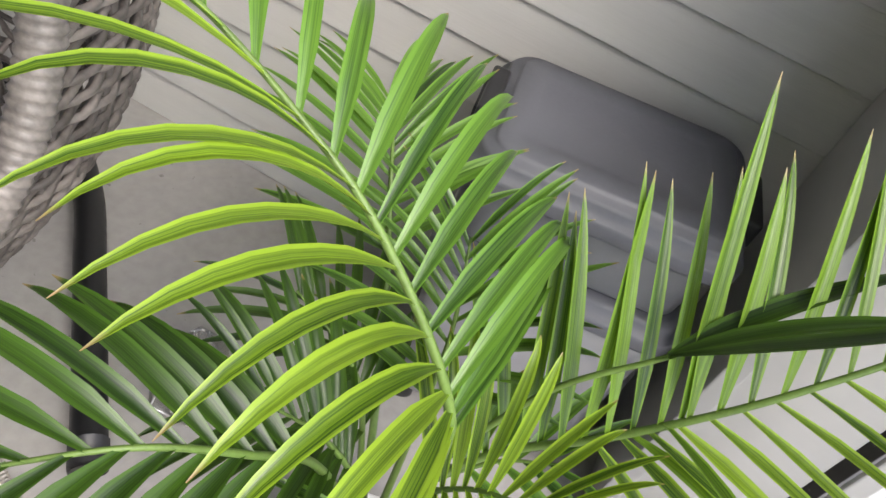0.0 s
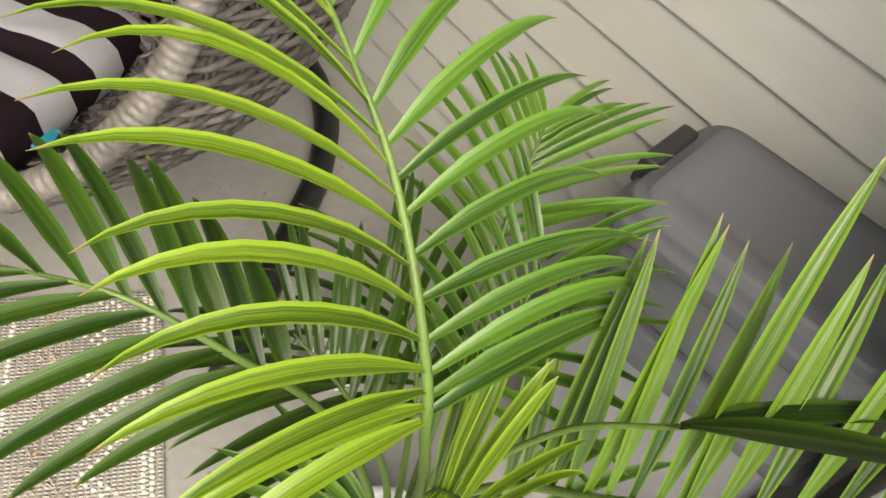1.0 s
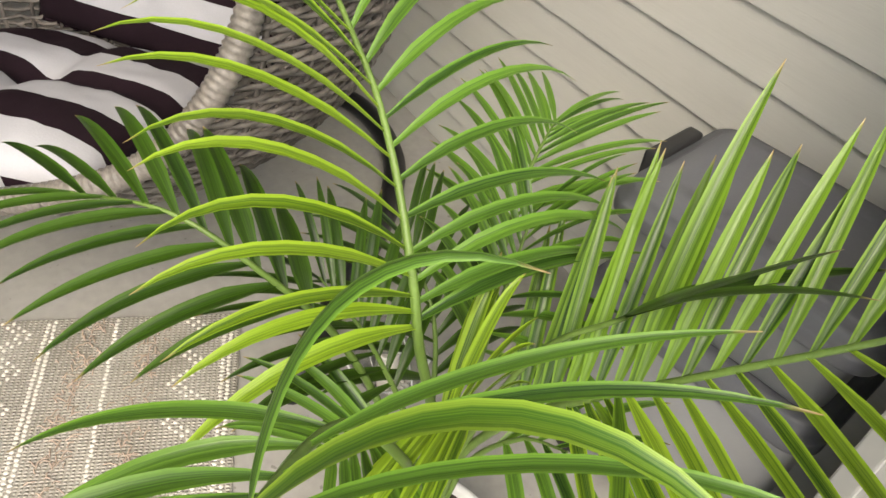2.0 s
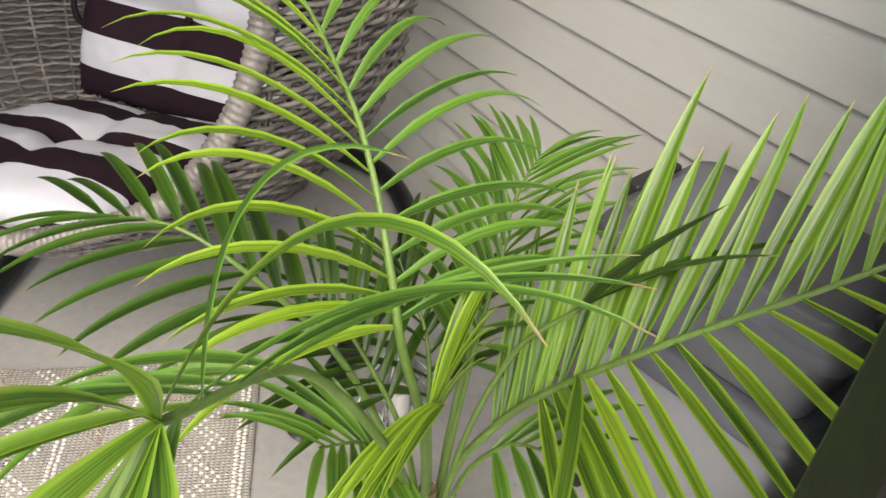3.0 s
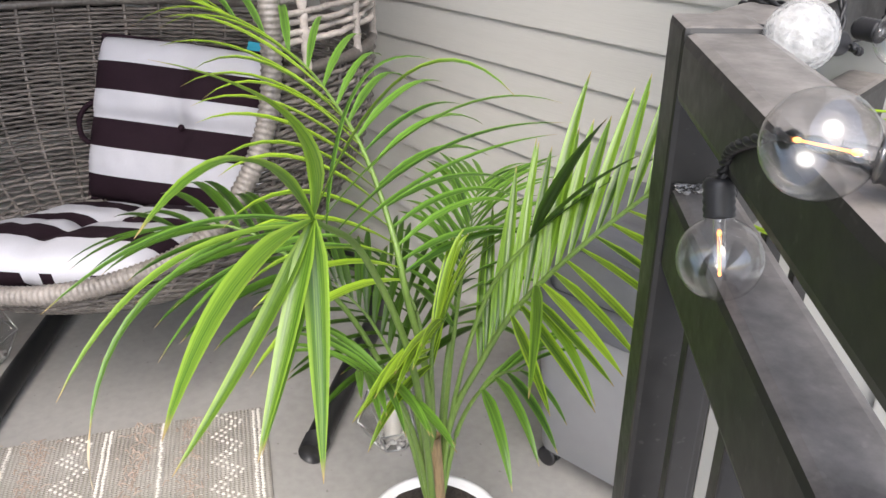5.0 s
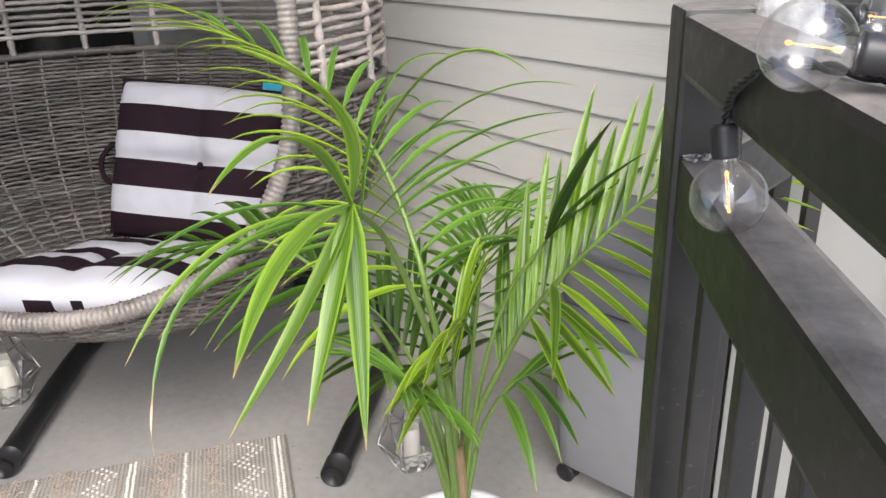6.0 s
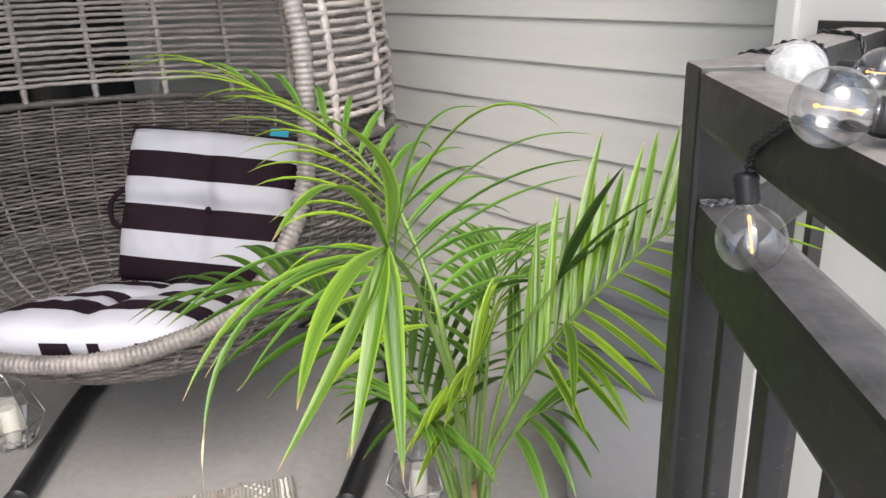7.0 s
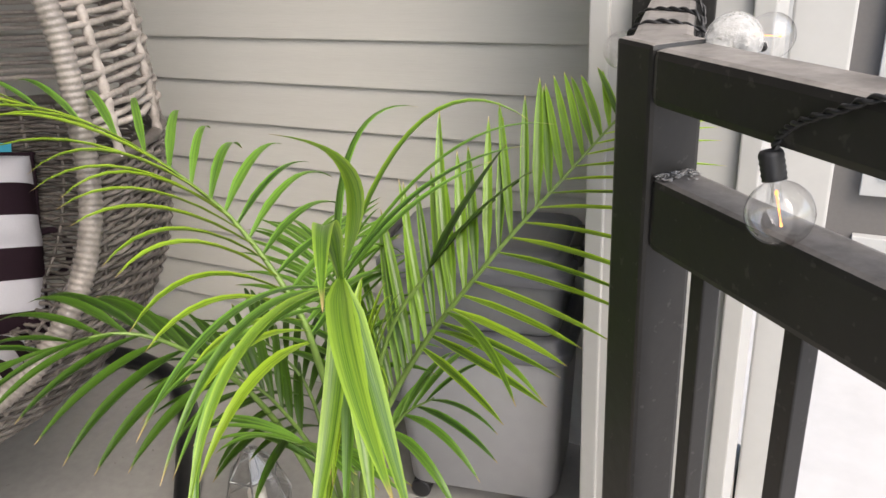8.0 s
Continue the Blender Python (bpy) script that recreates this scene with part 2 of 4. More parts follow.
M_SHEATH = mat("dry_sheath", (0.30, 0.21, 0.11), 0.7, var=0.4, scale=18, fine=90, bump=0.4, stretch=(3, 3, 0.5))
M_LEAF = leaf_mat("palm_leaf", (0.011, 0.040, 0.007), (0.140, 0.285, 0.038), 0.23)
# brighter green; on frond A it paints the lit side
M_LEAF_BRIGHT = leaf_mat("bright_palm_leaf", (0.017, 0.062, 0.006), (0.31, 0.475, 0.040), 0.31)
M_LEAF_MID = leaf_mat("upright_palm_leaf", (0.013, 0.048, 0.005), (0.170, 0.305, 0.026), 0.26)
M_LEAF_YOUNG = leaf_mat("newest_palm_leaf", (0.042, 0.115, 0.012), (0.235, 0.375, 0.045), 0.28)
# darker green for frond C, two low fronds and the spear
M_LEAF_DARK = leaf_mat("dark_palm_leaf", (0.006, 0.022, 0.003), (0.050, 0.112, 0.010), 0.15)
M_DRY = mat("dry_leaf_tip", (0.48, 0.40, 0.28), 0.8, var=0.3)
M_RUG = rug_mat("woven_rug_wool", (0.33, 0.305, 0.27), (0.56, 0.535, 0.49))
M_RUG_PALE = mat("ivory_rug_loops", (0.72, 0.69, 0.64), 0.95, var=0.12, scale=40, fine=300, bump=0.6, spec=0.1, dist=0.003)
M_FRINGE = mat("rug_tuft_yarn", (0.47, 0.38, 0.32), 0.95, var=0.3, scale=30, fine=200, bump=0.4, spec=0.1)
M_LEAD = mat("silver_lantern_frame", (0.45, 0.45, 0.44), 0.35, metal=0.8, var=0.2)
M_CANDLE = mat("ivory_wax", (0.75, 0.71, 0.64), 0.5, var=0.06)
M_PEBBLE = mat("white_pebble", (0.6, 0.58, 0.55), 0.7, var=0.2, scale=30)
M_PANE = thin_glass("lantern_glass")
M_BULB = thin_glass("bulb_glass")
M_FROST = mat("crackled_bulb_glass", (0.62, 0.62, 0.61), 0.12, var=0.3, scale=90, fine=200, bump=1.0, alpha=0.45, dist=0.003)
M_GLOW = glow_mat("filament_glow", (1.0, 0.30, 0.07), 1.2)
M_CORD = mat("black_cord", (0.012, 0.012, 0.013), 0.5, var=0.2, bump=0.1)
M_GROUND = mat("pale_paving", (0.41, 0.405, 0.40), 0.8, var=0.1, scale=1, fine=12)
M_TAUPE = mat("taupe_stucco", (0.12, 0.112, 0.106), 0.85, var=0.08, scale=2, fine=60, bump=0.3)
M_WINDOW = mat("dull_window_glass", (0.40, 0.42, 0.43), 0.1, var=0.1, bump=0)
M_DARK_GLASS = mat("dark_door_glass", (0.012, 0.013, 0.014), 0.06, var=0.1, bump=0)
M_TERRA = mat("terracotta", (0.42, 0.13, 0.05), 0.8, var=0.15)


# ---- builders ----
def part(name, bm, material, parent=None, label="", smooth=True):
    me = bpy.data.meshes.new(name)
    bm.to_mesh(me)
    bm.free()
    for q in (material if isinstance(material, (list, tuple)) else [material]):
        me.materials.append(q)
    if smooth:
        me.polygons.foreach_set("use_smooth", [True] * len(me.polygons))
    ob = new(name, me)
    ob.parent = parent
    if label:
        tagged(ob, label)
    return ob


def thing(name, label, category, group="", kind="", at=(0, 0, 0)):
    ob = new(name)
    ob.empty_display_size = 0.1
    ob.location = at
    return tagged(ob, label, category, group, kind)


def add_box(bm, size, m=None, bevel=0.0, seg=2, mi=0):
    """A bevelled box of that size, centred, moved by m."""
    r = bmesh.ops.create_cube(bm, size=1.0)
    bmesh.ops.scale(bm, vec=size, verts=r["verts"])
    fs = list({f for v in r["verts"] for f in v.link_faces})
    vs = r["verts"]
    if bevel:
        es = list({e for v in vs for e in v.link_edges})
        b = bmesh.ops.bevel(bm, geom=es, offset=bevel, segments=seg, affect='EDGES', profile=0.6)
        fs = list({f for f in b["faces"]} | {f for f in fs if f.is_valid})
        vs = list({v for f in fs for v in f.verts})
    for f in fs:
        f.material_index = mi
    if m is not None:
        bmesh.ops.transform(bm, matrix=m, verts=vs)
    return vs


def smooth_path(pts, n, closed=False):
    """Points along a Catmull-Rom curve through pts."""
    P = [Vector(p) for p in pts]
    out = []
    k = len(P) if closed else len(P) - 1
    for i in range(k):
        p0 = P[(i - 1) % len(P)] if closed or i > 0 else P[0] * 2 - P[1]
        p1, p2 = P[i], P[(i + 1) % len(P)]
        p3 = P[(i + 2) % len(P)] if closed or i + 2 < len(P) else P[-1] * 2 - P[-2]
        for j in range(n):
            t = j / n
            out.append(0.5 * ((2 * p1) + (p2 - p0) * t + (2 * p0 - 5 * p1 + 4 * p2 - p3) * t * t + (3 * p1 - p0 - 3 * p2 + p3) * t ** 3))
    if not closed:
        out.append(P[-1].copy())
    return out


def even_line(pts, step):
    """A closed line of points at even steps."""
    loop = pts + [pts[0]]
    out, carry = [], 0.0
    for a, b in zip(loop, loop[1:]):
        ln = (b - a).length
        while carry < ln:
            out.append(a.lerp(b, carry / ln))
            carry += step
        carry -= ln
    return out


def add_tube(bm, pts, radius, sides=8, closed=False, caps=True, mi=0):
    """A tube round a line of points; radius is a number or a function of the way along (0 to 1)."""
    n = len(pts)
    rings = []
    up = Vector((0.13, 0.21, 0.97)).normalized()
    for i, p in enumerate(pts):
        a = pts[(i - 1) % n] if closed or i > 0 else p
        b = pts[(i + 1) % n] if closed or i < n - 1 else p
        d = (b - a).normalized()
        s = d.cross(up)
        if s.length < 1e-4:
            s = d.cross(Vector((1, 0, 0)))
        s.normalize()
        w = s.cross(d)
        rr = radius(i / max(1, n - 1)) if callable(radius) else radius
        rings.append([bm.verts.new(p + rr * (math.cos(q) * s + math.sin(q) * w)) for q in [2 * math.pi * k / sides for k in range(sides)]])
    for i in range(n if closed else n - 1):
        r1, r2 = rings[i], rings[(i + 1) % n]
        for k in range(sides):
            f = bm.faces.new((r1[k], r1[(k + 1) % sides], r2[(k + 1) % sides], r2[k]))
            f.material_index = mi
    if caps and not closed:
        bm.faces.new(rings[0]).material_index = mi
        bm.faces.new(rings[-1][::-1]).material_index = mi


def add_lathe(bm, prof, seg=32, m=None, mi=0):
    """A turned shape from (radius, height) rows."""
    rows = []
    for r, z in prof:
        if r < 1e-6:
            rows.append([bm.verts.new((0, 0, z))])
        else:
            rows.append([bm.verts.new((r * math.cos(2 * math.pi * k / seg), r * math.sin(2 * math.pi * k / seg), z)) for k in range(seg)])
    for a, b in zip(rows, rows[1:]):
        for k in range(seg):
            q = [a[k % len(a)], a[(k + 1) % seg % len(a)], b[(k + 1) % seg % len(b)], b[k % len(b)]]
            q = list(dict.fromkeys(q))
            if len(q) > 2:
                bm.faces.new(q).material_index = mi
    if m is not None:
        bmesh.ops.transform(bm, matrix=m, verts=[v for r in rows for v in r])


# ---- the setting ----
WALL_Y = -0.06


def floor_slab():
    bm = bmesh.new()
    edge = [(-3.65, 0.1), (-3.65, -3.9), (1.40, -3.9), (1.40, -2.17), (0.10, -0.77), (0.10, 0.1)]
    top = [bm.verts.new((x, y, 0.0)) for x, y in edge]
    low = [bm.verts.new((x, y, -0.2)) for x, y in edge]
    bm.faces.new(top)
    bm.faces.new(low[::-1])
    for k in range(len(edge)):
        q = (k + 1) % len(edge)
        bm.faces.new((top[q], top[k], low[k], low[q]))
    bmesh.ops.bevel(bm, geom=list(bm.edges), offset=0.004, segments=2, affect='EDGES')
    return tagged(part("floor", bm, M_FLOOR, smooth=False), "grey worn concrete porch floor with faint stains", "floor", kind="structure")


def siding_wall():
    bm = bmesh.new()
    add_box(bm, (3.72, 0.12, 2.7), pose(-1.79, WALL_Y + 0.085, 1.35))
    wall = tagged(part("wall_north", bm, M_SIDING, smooth=False), "warm grey lap siding wall with wood grain boards", "wall", kind="structure")
    h = 0.1055
    lengths = 3.72
    me = None
    for i in range(25):
        z = 1.055 - 10 * h + (i + 0.0) * h
        if me is None:
            bm = bmesh.new()
            hx = lengths / 2
            prof = [(0.0, 0.0), (-0.013, 0.0), (-0.0145, 0.002), (-0.0145, 0.006), (-0.004, h + 0.012), (0.0, h + 0.012)]
            a = [bm.verts.new((-hx, y, q)) for y, q in prof]
            b = [bm.verts.new((hx, y, q)) for y, q in prof]
            for k in range(len(prof) - 1):
                bm.faces.new((a[k], b[k], b[k + 1], a[k + 1]))
            bm.faces.new(a[::-1])
            bm.faces.new(b)
            bmesh.ops.recalc_face_normals(bm, faces=bm.faces)
            ob = part("siding_board", bm, M_SIDING, wall, smooth=False)
            me = ob.data
        else:
            ob = new("siding_board", me)
            ob.parent = wall
        ob.location = (-1.79 + 0.001 * (i % 3), WALL_Y + 0.024, z)
    return wall


def corner_column():
    bm = bmesh.new()
    add_box(bm, (0.25, 0.30, 2.7), pose(-0.025, -0.226, 1.35), 0.004)
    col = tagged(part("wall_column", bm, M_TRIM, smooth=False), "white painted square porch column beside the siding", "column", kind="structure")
    for x in (-0.139, 0.089):
        bm = bmesh.new()
        add_box(bm, (0.030, 0.014, 2.7), pose(x, -0.383, 1.35), 0.003)
        part("corner_strip", bm, M_TRIM, col, smooth=False)
    return col


def ceiling_and_walls():
    bm = bmesh.new()
    add_box(bm, (3.74, 4.0, 0.12), pose(-1.78, -1.9, 2.76))
    tagged(part("ceiling", bm, M_CEIL, smooth=False), "plain pale porch ceiling", "ceiling", kind="structure")
    bm = bmesh.new()
    add_box(bm, (0.12, 4.0, 2.7), pose(-3.6, -1.9, 1.35))
    # unseen wall, added so that daylight enters only from the railing side
    south = bmesh.new()
    add_box(south, (3.9, 0.12, 2.7), pose(-1.6, -3.1, 1.35))
    tagged(part("wall_south", south, M_SIDING, smooth=False), "unseen plain warm grey wall added to block light from the south", "wall", kind="structure")
    tagged(part("wall_west", bm, M_SIDING, smooth=False), "plain warm grey porch side wall", "wall", kind="structure")


def glazed_door():
    """A dark sliding door in the end wall, glimpsed through the wicker."""
    bm = bmesh.new()
    add_box(bm, (0.05, 1.86, 2.08), pose(-3.515, -1.03, 1.04), 0.004)
    d = tagged(part("door_1", bm, M_TRIM, smooth=False), "white framed glazed porch door with dark panes", "door", kind="structure")
    for y in (-1.475, -0.585):
        bm = bmesh.new()
        add_box(bm, (0.012, 0.80, 1.90), pose(-3.486, y, 1.04), 0.002)
        part("pane", bm, M_DARK_GLASS, d, smooth=False)


glazed_door()
floor_slab()
siding_wall()
corner_column()
ceiling_and_walls()
bm = bmesh.new()
add_box(bm, (400, 400, 0.1), pose(0, 0, -0.35))
tagged(part("ground", bm, M_GROUND, smooth=False), "pale bright paving beyond the porch", "ground", kind="structure")


def neighbour_house():
    bm = bmesh.new()
    add_box(bm, (5.0, 0.2, 6.5), pose(2.56, 1.8, 1.0))
    h = tagged(part("neighbour_house", bm, M_TAUPE, smooth=False), "taupe stucco house wall beyond the porch", "house")
    bm = bmesh.new()
    add_box(bm, (0.17, 0.24, 6.5), pose(-0.03, 1.78, 1.0), 0.01)
    part("corner_board", bm, M_TRIM, h, "white corner board", smooth=False)
    for x in (0.80, 2.3):
        for z in (-0.55, 0.62):
            bm = bmesh.new()
            add_box(bm, (0.94, 0.05, 1.0), pose(x, 1.685, z), 0.004)
            f = part("window_frame", bm, M_TRIM, h, "white window frame", smooth=False)
            for i in range(5):
                for j in range(3):
                    bm = bmesh.new()
                    add_box(bm, (0.145, 0.012, 0.27), pose(x - 0.34 + 0.17 * i, 1.658, z - 0.30 + 0.30 * j), 0.002)
                    part("pane", bm, M_WINDOW, f, smooth=False)


neighbour_house()


def side_column():
    bm = bmesh.new()
    add_box(bm, (0.10, 0.34, 2.9), pose(0.155, 0.13, 1.25), 0.005)
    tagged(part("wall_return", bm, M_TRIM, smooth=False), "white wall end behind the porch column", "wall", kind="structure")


side_column()


# ---- railing ----
POST = Vector((0.040, -0.832, 0))
RUN = Vector((0.7294, -0.6841, 0)).normalized()
RAIL_END = Vector((-0.03, -0.392, 0))
AWAY = (RAIL_END - POST).normalized()


def bar(name, a, b, size, parent, bevel=0.005, label=""):
    """A square bar from a to b, width and height in size."""
    a, b = Vector(a), Vector(b)
    d = b - a
    bm = bmesh.new()
    turn = Matrix.Rotation(math.atan2(d.y, d.x), 4, 'Z') if abs(d.z) < 0.5 * d.length else Matrix.Rotation(math.atan2(RUN.y, RUN.x), 4, 'Z')
    if abs(d.z) < 0.5 * d.length:
        add_box(bm, (d.length, size[0], size[1]), Matrix.Translation((a + b) / 2) @ turn, bevel)
    else:
        add_box(bm, (size[0], size[1], d.length), Matrix.Translation((a + b) / 2) @ turn, bevel)
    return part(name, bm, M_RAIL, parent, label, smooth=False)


def railing():
    rail = thing("porch_railing", "black painted metal porch railing with square balusters", "railing")
    z = Vector((0, 0, 1))
    bar("post", POST, POST + z * 1.090, (0.057, 0.057), rail)
    far = POST + RUN * 1.7
    end = RAIL_END
    bar("post", far, far + z * 1.081, (0.055, 0.055), rail)
    for a, b, lo in ((POST + RUN * 0.0285, far - RUN * 0.028, 0.07), (POST + AWAY * 0.0285, end, 0.07)):
        bar("top_rail", a + z * 1.062, b + z * 1.062, (0.058, 0.050), rail, 0.008)
        bar("mid_rail", a + z * 0.935, b + z * 0.935, (0.048, 0.070), rail, 0.007)
        bar("bottom_rail", a + z * 0.085, b + z * 0.085, (0.040, 0.040), rail)
        n = int((b - a).length / 0.114)
        for i in range(n):
            p = a + (b - a) * ((i + 0.5) / (n + 0.3))
            bar("baluster", p + z * 0.105, p + z * 0.900, (0.019, 0.019), rail, 0.002)
    bm = bmesh.new()
    add_box(bm, (0.115, 0.006, 0.085), pose(-0.032, -0.393, 1.052), 0.002)
    part("wall_bracket", bm, M_RAIL, rail, smooth=False)
    bm = bmesh.new()
    rnd = random.Random(5)
    for i in range(200):
        s = rnd.uniform(0.0006, 0.0017)
        q = POST + RUN * (0.0295 + rnd.uniform(0, 0.022) * rnd.random()) + Vector((-RUN.y, RUN.x, 0)) * rnd.uniform(-0.02, 0.02) + z * (0.9705 + rnd.uniform(0, 0.002))
        r = bmesh.ops.create_icosphere(bm, subdivisions=1, radius=s)
        bmesh.ops.scale(bm, vec=(1.0 + 1.6 * rnd.random(), 1.0 + rnd.random(), 0.6), verts=r["verts"])
        bmesh.ops.translate(bm, vec=q, verts=r["verts"])
    tagged(part("weld", bm, M_WELD, rail, "chipped bare weld bead"), kind="stuff")
    return rail


railing()

# ---- egg chair ----
CH = Vector((-1.32, -0.86, 0))
CU = Vector((0.707, 0.707, 0))
CF = Vector((0.707, -0.707, 0))
BAND_Z = 0.865


def chair_at(u, f, z):
    return CH + CU * u + CF * f + Vector((0, 0, z))


def shell_point(phi, z, out=0.0):
    t = (z - 0.86) / (0.52 if z < 0.86 else 0.84)
    rad = math.sqrt(max(0.0, 1 - abs(t) ** 2.6))
    shift = 0.09 * max(0.0, (0.86 - z) / 0.52)
    return chair_at(-0.09 + (0.61 * rad + out) * math.sin(phi), (0.47 * rad + out) * math.cos(phi) + shift, z)


OPENING = [(0.50, 0.0), (0.505, 0.20), (0.525, 0.42), (0.57, 0.66), (0.64, 0.80), (0.75, 0.90), (0.88, 0.95), (1.1, 0.97), (1.3, 0.92), (1.45, 0.78), (1.56, 0.5), (1.59, 0.0)]


def opening(z):
    for (z0, a0), (z1, a1) in zip(OPENING, OPENING[1:]):
        if z0 <= z <= z1:
            return a0 + (a1 - a0) * (z - z0) / (z1 - z0)
    return 0.0


def ring_line(z, n, wave=0.0, waves=0, par=0, out=0.0, jitter=None):
    th = opening(z)
    closed = th == 0.0
    pts = []
    for i in range(n if closed else n + 1):
        ph = th + (2 * math.pi - 2 * th) * i / n
        w = wave * math.cos(waves * ph / 2 + par * math.pi) if wave else 0.0
        zz = z + (jitter.uniform(-0.0011, 0.0011) if jitter else 0.0)
        pts.append(shell_point(ph, zz, out + w))
    return pts, closed


def egg_chair():
    chair = thing("egg_chair", "round grey wicker egg chair on a black tube base", "chair")
    rnd = random.Random(3)
    bm = bmesh.new()
    z, i = 0.352, 0
    while z < BAND_Z - 0.012:
        pts, closed = ring_line(z, 252, 0.0042, 84, i % 2, jitter=rnd)
        add_tube(bm, pts, 0.0048, 4, closed)
        z += 0.0098 if z > 0.42 else 0.006
        i += 1
    part("seat_weave", bm, M_WICKER, chair, "tightly woven grey wicker")
    for k in range(42):
        ph = 2 * math.pi * (k + 0.5) / 42
        zs = [0.36 + (BAND_Z - 0.36) * j / 22 for j in range(23)]
        pts = [shell_point(ph, q, 0.0) for q in zs if min(ph, 2 * math.pi - ph) >= opening(q)]
        if len(pts) > 2:
            bm = bmesh.new()
            add_tube(bm, pts, 0.0046, 5)
            part("stake", bm, M_WICKER, chair)
    bm = bmesh.new()
    for zz in (BAND_Z,):
        pts, closed = ring_line(zz, 120)
        add_tube(bm, pts, lambda t: 0.0105 + 0.0014 * math.sin(t * 900), 7, closed)
    part("waist_band", bm, M_WICKER, chair, "wrapped wicker band round the middle")
    z, i = BAND_Z + 0.050, 0
    while z < 1.66:
        pts, closed = ring_line(z, 120, 0.0042, 40, i % 2, rnd.uniform(-0.002, 0.002), rnd)
        bm = bmesh.new()
        add_tube(bm, pts, rnd.uniform(0.0052, 0.0066), 6, closed)
        part("hood_cane", bm, M_CANE, chair)
        z += rnd.choice((0.0145, 0.0155, 0.0165, 0.021))
        i += 1
    for k in range(20):
        ph = 2 * math.pi * (k + 0.5) / 20
        zs = [BAND_Z + (1.68 - BAND_Z) * j / 40 for j in range(41)]
        pts = [shell_point(ph, q, 0.002) for q in zs if min(ph, 2 * math.pi - ph) >= opening(q)]
        if len(pts) > 3:
            bm = bmesh.new()
            fine = smooth_path(pts, 3)
            add_tube(bm, fine, lambda t: 0.0088 + 0.0013 * math.sin(t * 190), 6)
            part("rib", bm, M_CANE, chair)
    pr = []
    up = [q for q in OPENING]
    for zz, a in up:
        pr.append(shell_point(a, zz, 0.006))
    for zz, a in up[::-1][1:-1]:
        pr.append(shell_point(-a, zz, 0.006))
    line = even_line(smooth_path(pr, 40, True), 0.0026)
    bm = bmesh.new()
    add_tube(bm, line, lambda t: 0.0180 + 0.0014 * math.sin(2 * math.pi * t * len(line) / 4.0), 10, True)
    part("rim", bm, M_WICKER_PALE, chair, "thick wrapped wicker rim of the opening")
    # base
    fr = Vector((-0.855, -0.752, 0.030))
    fl = Vector((-1.388, -1.318, 0.030))
    lift = Vector((0, 0, 0.008))
    ctl = [fr, Vector((-0.965, -0.625, 0.030)) + lift, Vector((-1.085, -0.490, 0.030)) + lift, Vector((-1.235, -0.330, 0.030)), Vector((-1.420, -0.215, 0.030)), Vector((-1.660, -0.195, 0.030)),
           Vector((-1.880, -0.330, 0.030)), Vector((-1.995, -0.560, 0.030)), Vector((-1.985, -0.800, 0.030)), Vector((-1.860, -0.985, 0.030)), Vector((-1.650, -1.135, 0.030)) + lift, fl]
    bm = bmesh.new()
    add_tube(bm, smooth_path(ctl, 9), 0.028, 14)
    base = part("base_tube", bm, M_TUBE, chair, "black powder-coated steel base")
    for p, q in ((fr, ctl[1]), (fl, ctl[-2])):
        bm = bmesh.new()
        way = (p - q).normalized()
        add_tube(bm, [p - way * 0.035, p + way * 0.006, p + way * 0.012], lambda t: 0.0302 - 0.004 * max(0.0, t - 0.5), 16)
        part("end_cap", bm, M_BLACK_PLASTIC, base)
    for s in (-1, 1):
        bm = bmesh.new()
        foot = Vector((-1.885, -0.45, 0.04)) + CU * 0.13 * s
        add_tube(bm, smooth_path([foot, foot + CF * 0.06 + Vector((0, 0, 0.20)), chair_at(-0.09 + 0.10 * s, -0.08, 0.40)], 6), 0.022, 10)
        part("upright", bm, M_TUBE, chair)
    return chair


def pillow(w, h, thick, stripes, first, tuft, hem=False):
    """A quilted cushion in the xz plane with its front towards -y; stripes run along x, counted from the top."""
    bm = bmesh.new()
    nx, ny = 40, 48
    grids = []
    for side in (-1, 1):
        g = []
        for j in range(ny + 1):
            row = []
            for i in range(nx + 1):
                x, y = 2 * i / nx - 1, 2 * j / ny - 1
                edge = (max(0, 1 - abs(x) ** 5) * max(0, 1 - abs(y) ** 5)) ** 0.5
                seam = 1 - 0.22 * math.exp(-(x / 0.10) ** 2) - 0.26 * math.exp(-(y / 0.10) ** 2) * tuft - 0.45 * math.exp(-((x * x + y * y) / 0.035))
                d = thick * edge * max(0.12, seam) + (0.006 * noise.noise(Vector((x * 3, y * 3, side * 3.0))) + 0.0035 * noise.noise(Vector((x * 9, y * 7, side * 5.0)))) * edge
                pinch = 1 - 0.035 * (1 - edge) * abs(x * y)
                row.append(bm.verts.new((x * w / 2 * pinch, side * d, y * h / 2 * pinch)))
            g.append(row)
        grids.append(g)
    for s, g in enumerate(grids):
        for j in range(ny):
            k = int((1 - (j + 0.5) / ny) * stripes)
            for i in range(nx):
                q = (g[j][i], g[j][i + 1], g[j + 1][i + 1], g[j + 1][i])
                f = bm.faces.new(q if s == 0 else q[::-1])
                f.material_index = (k + first) % 2
                if hem and s and j < 9:
                    f.material_index = int(math.sin(i * 0.83 + 0.4 * s) + math.sin(i * 0.37 + 1.1) > 0.15)
    bmesh.ops.remove_doubles(bm, verts=bm.verts, dist=0.0004)
    return bm


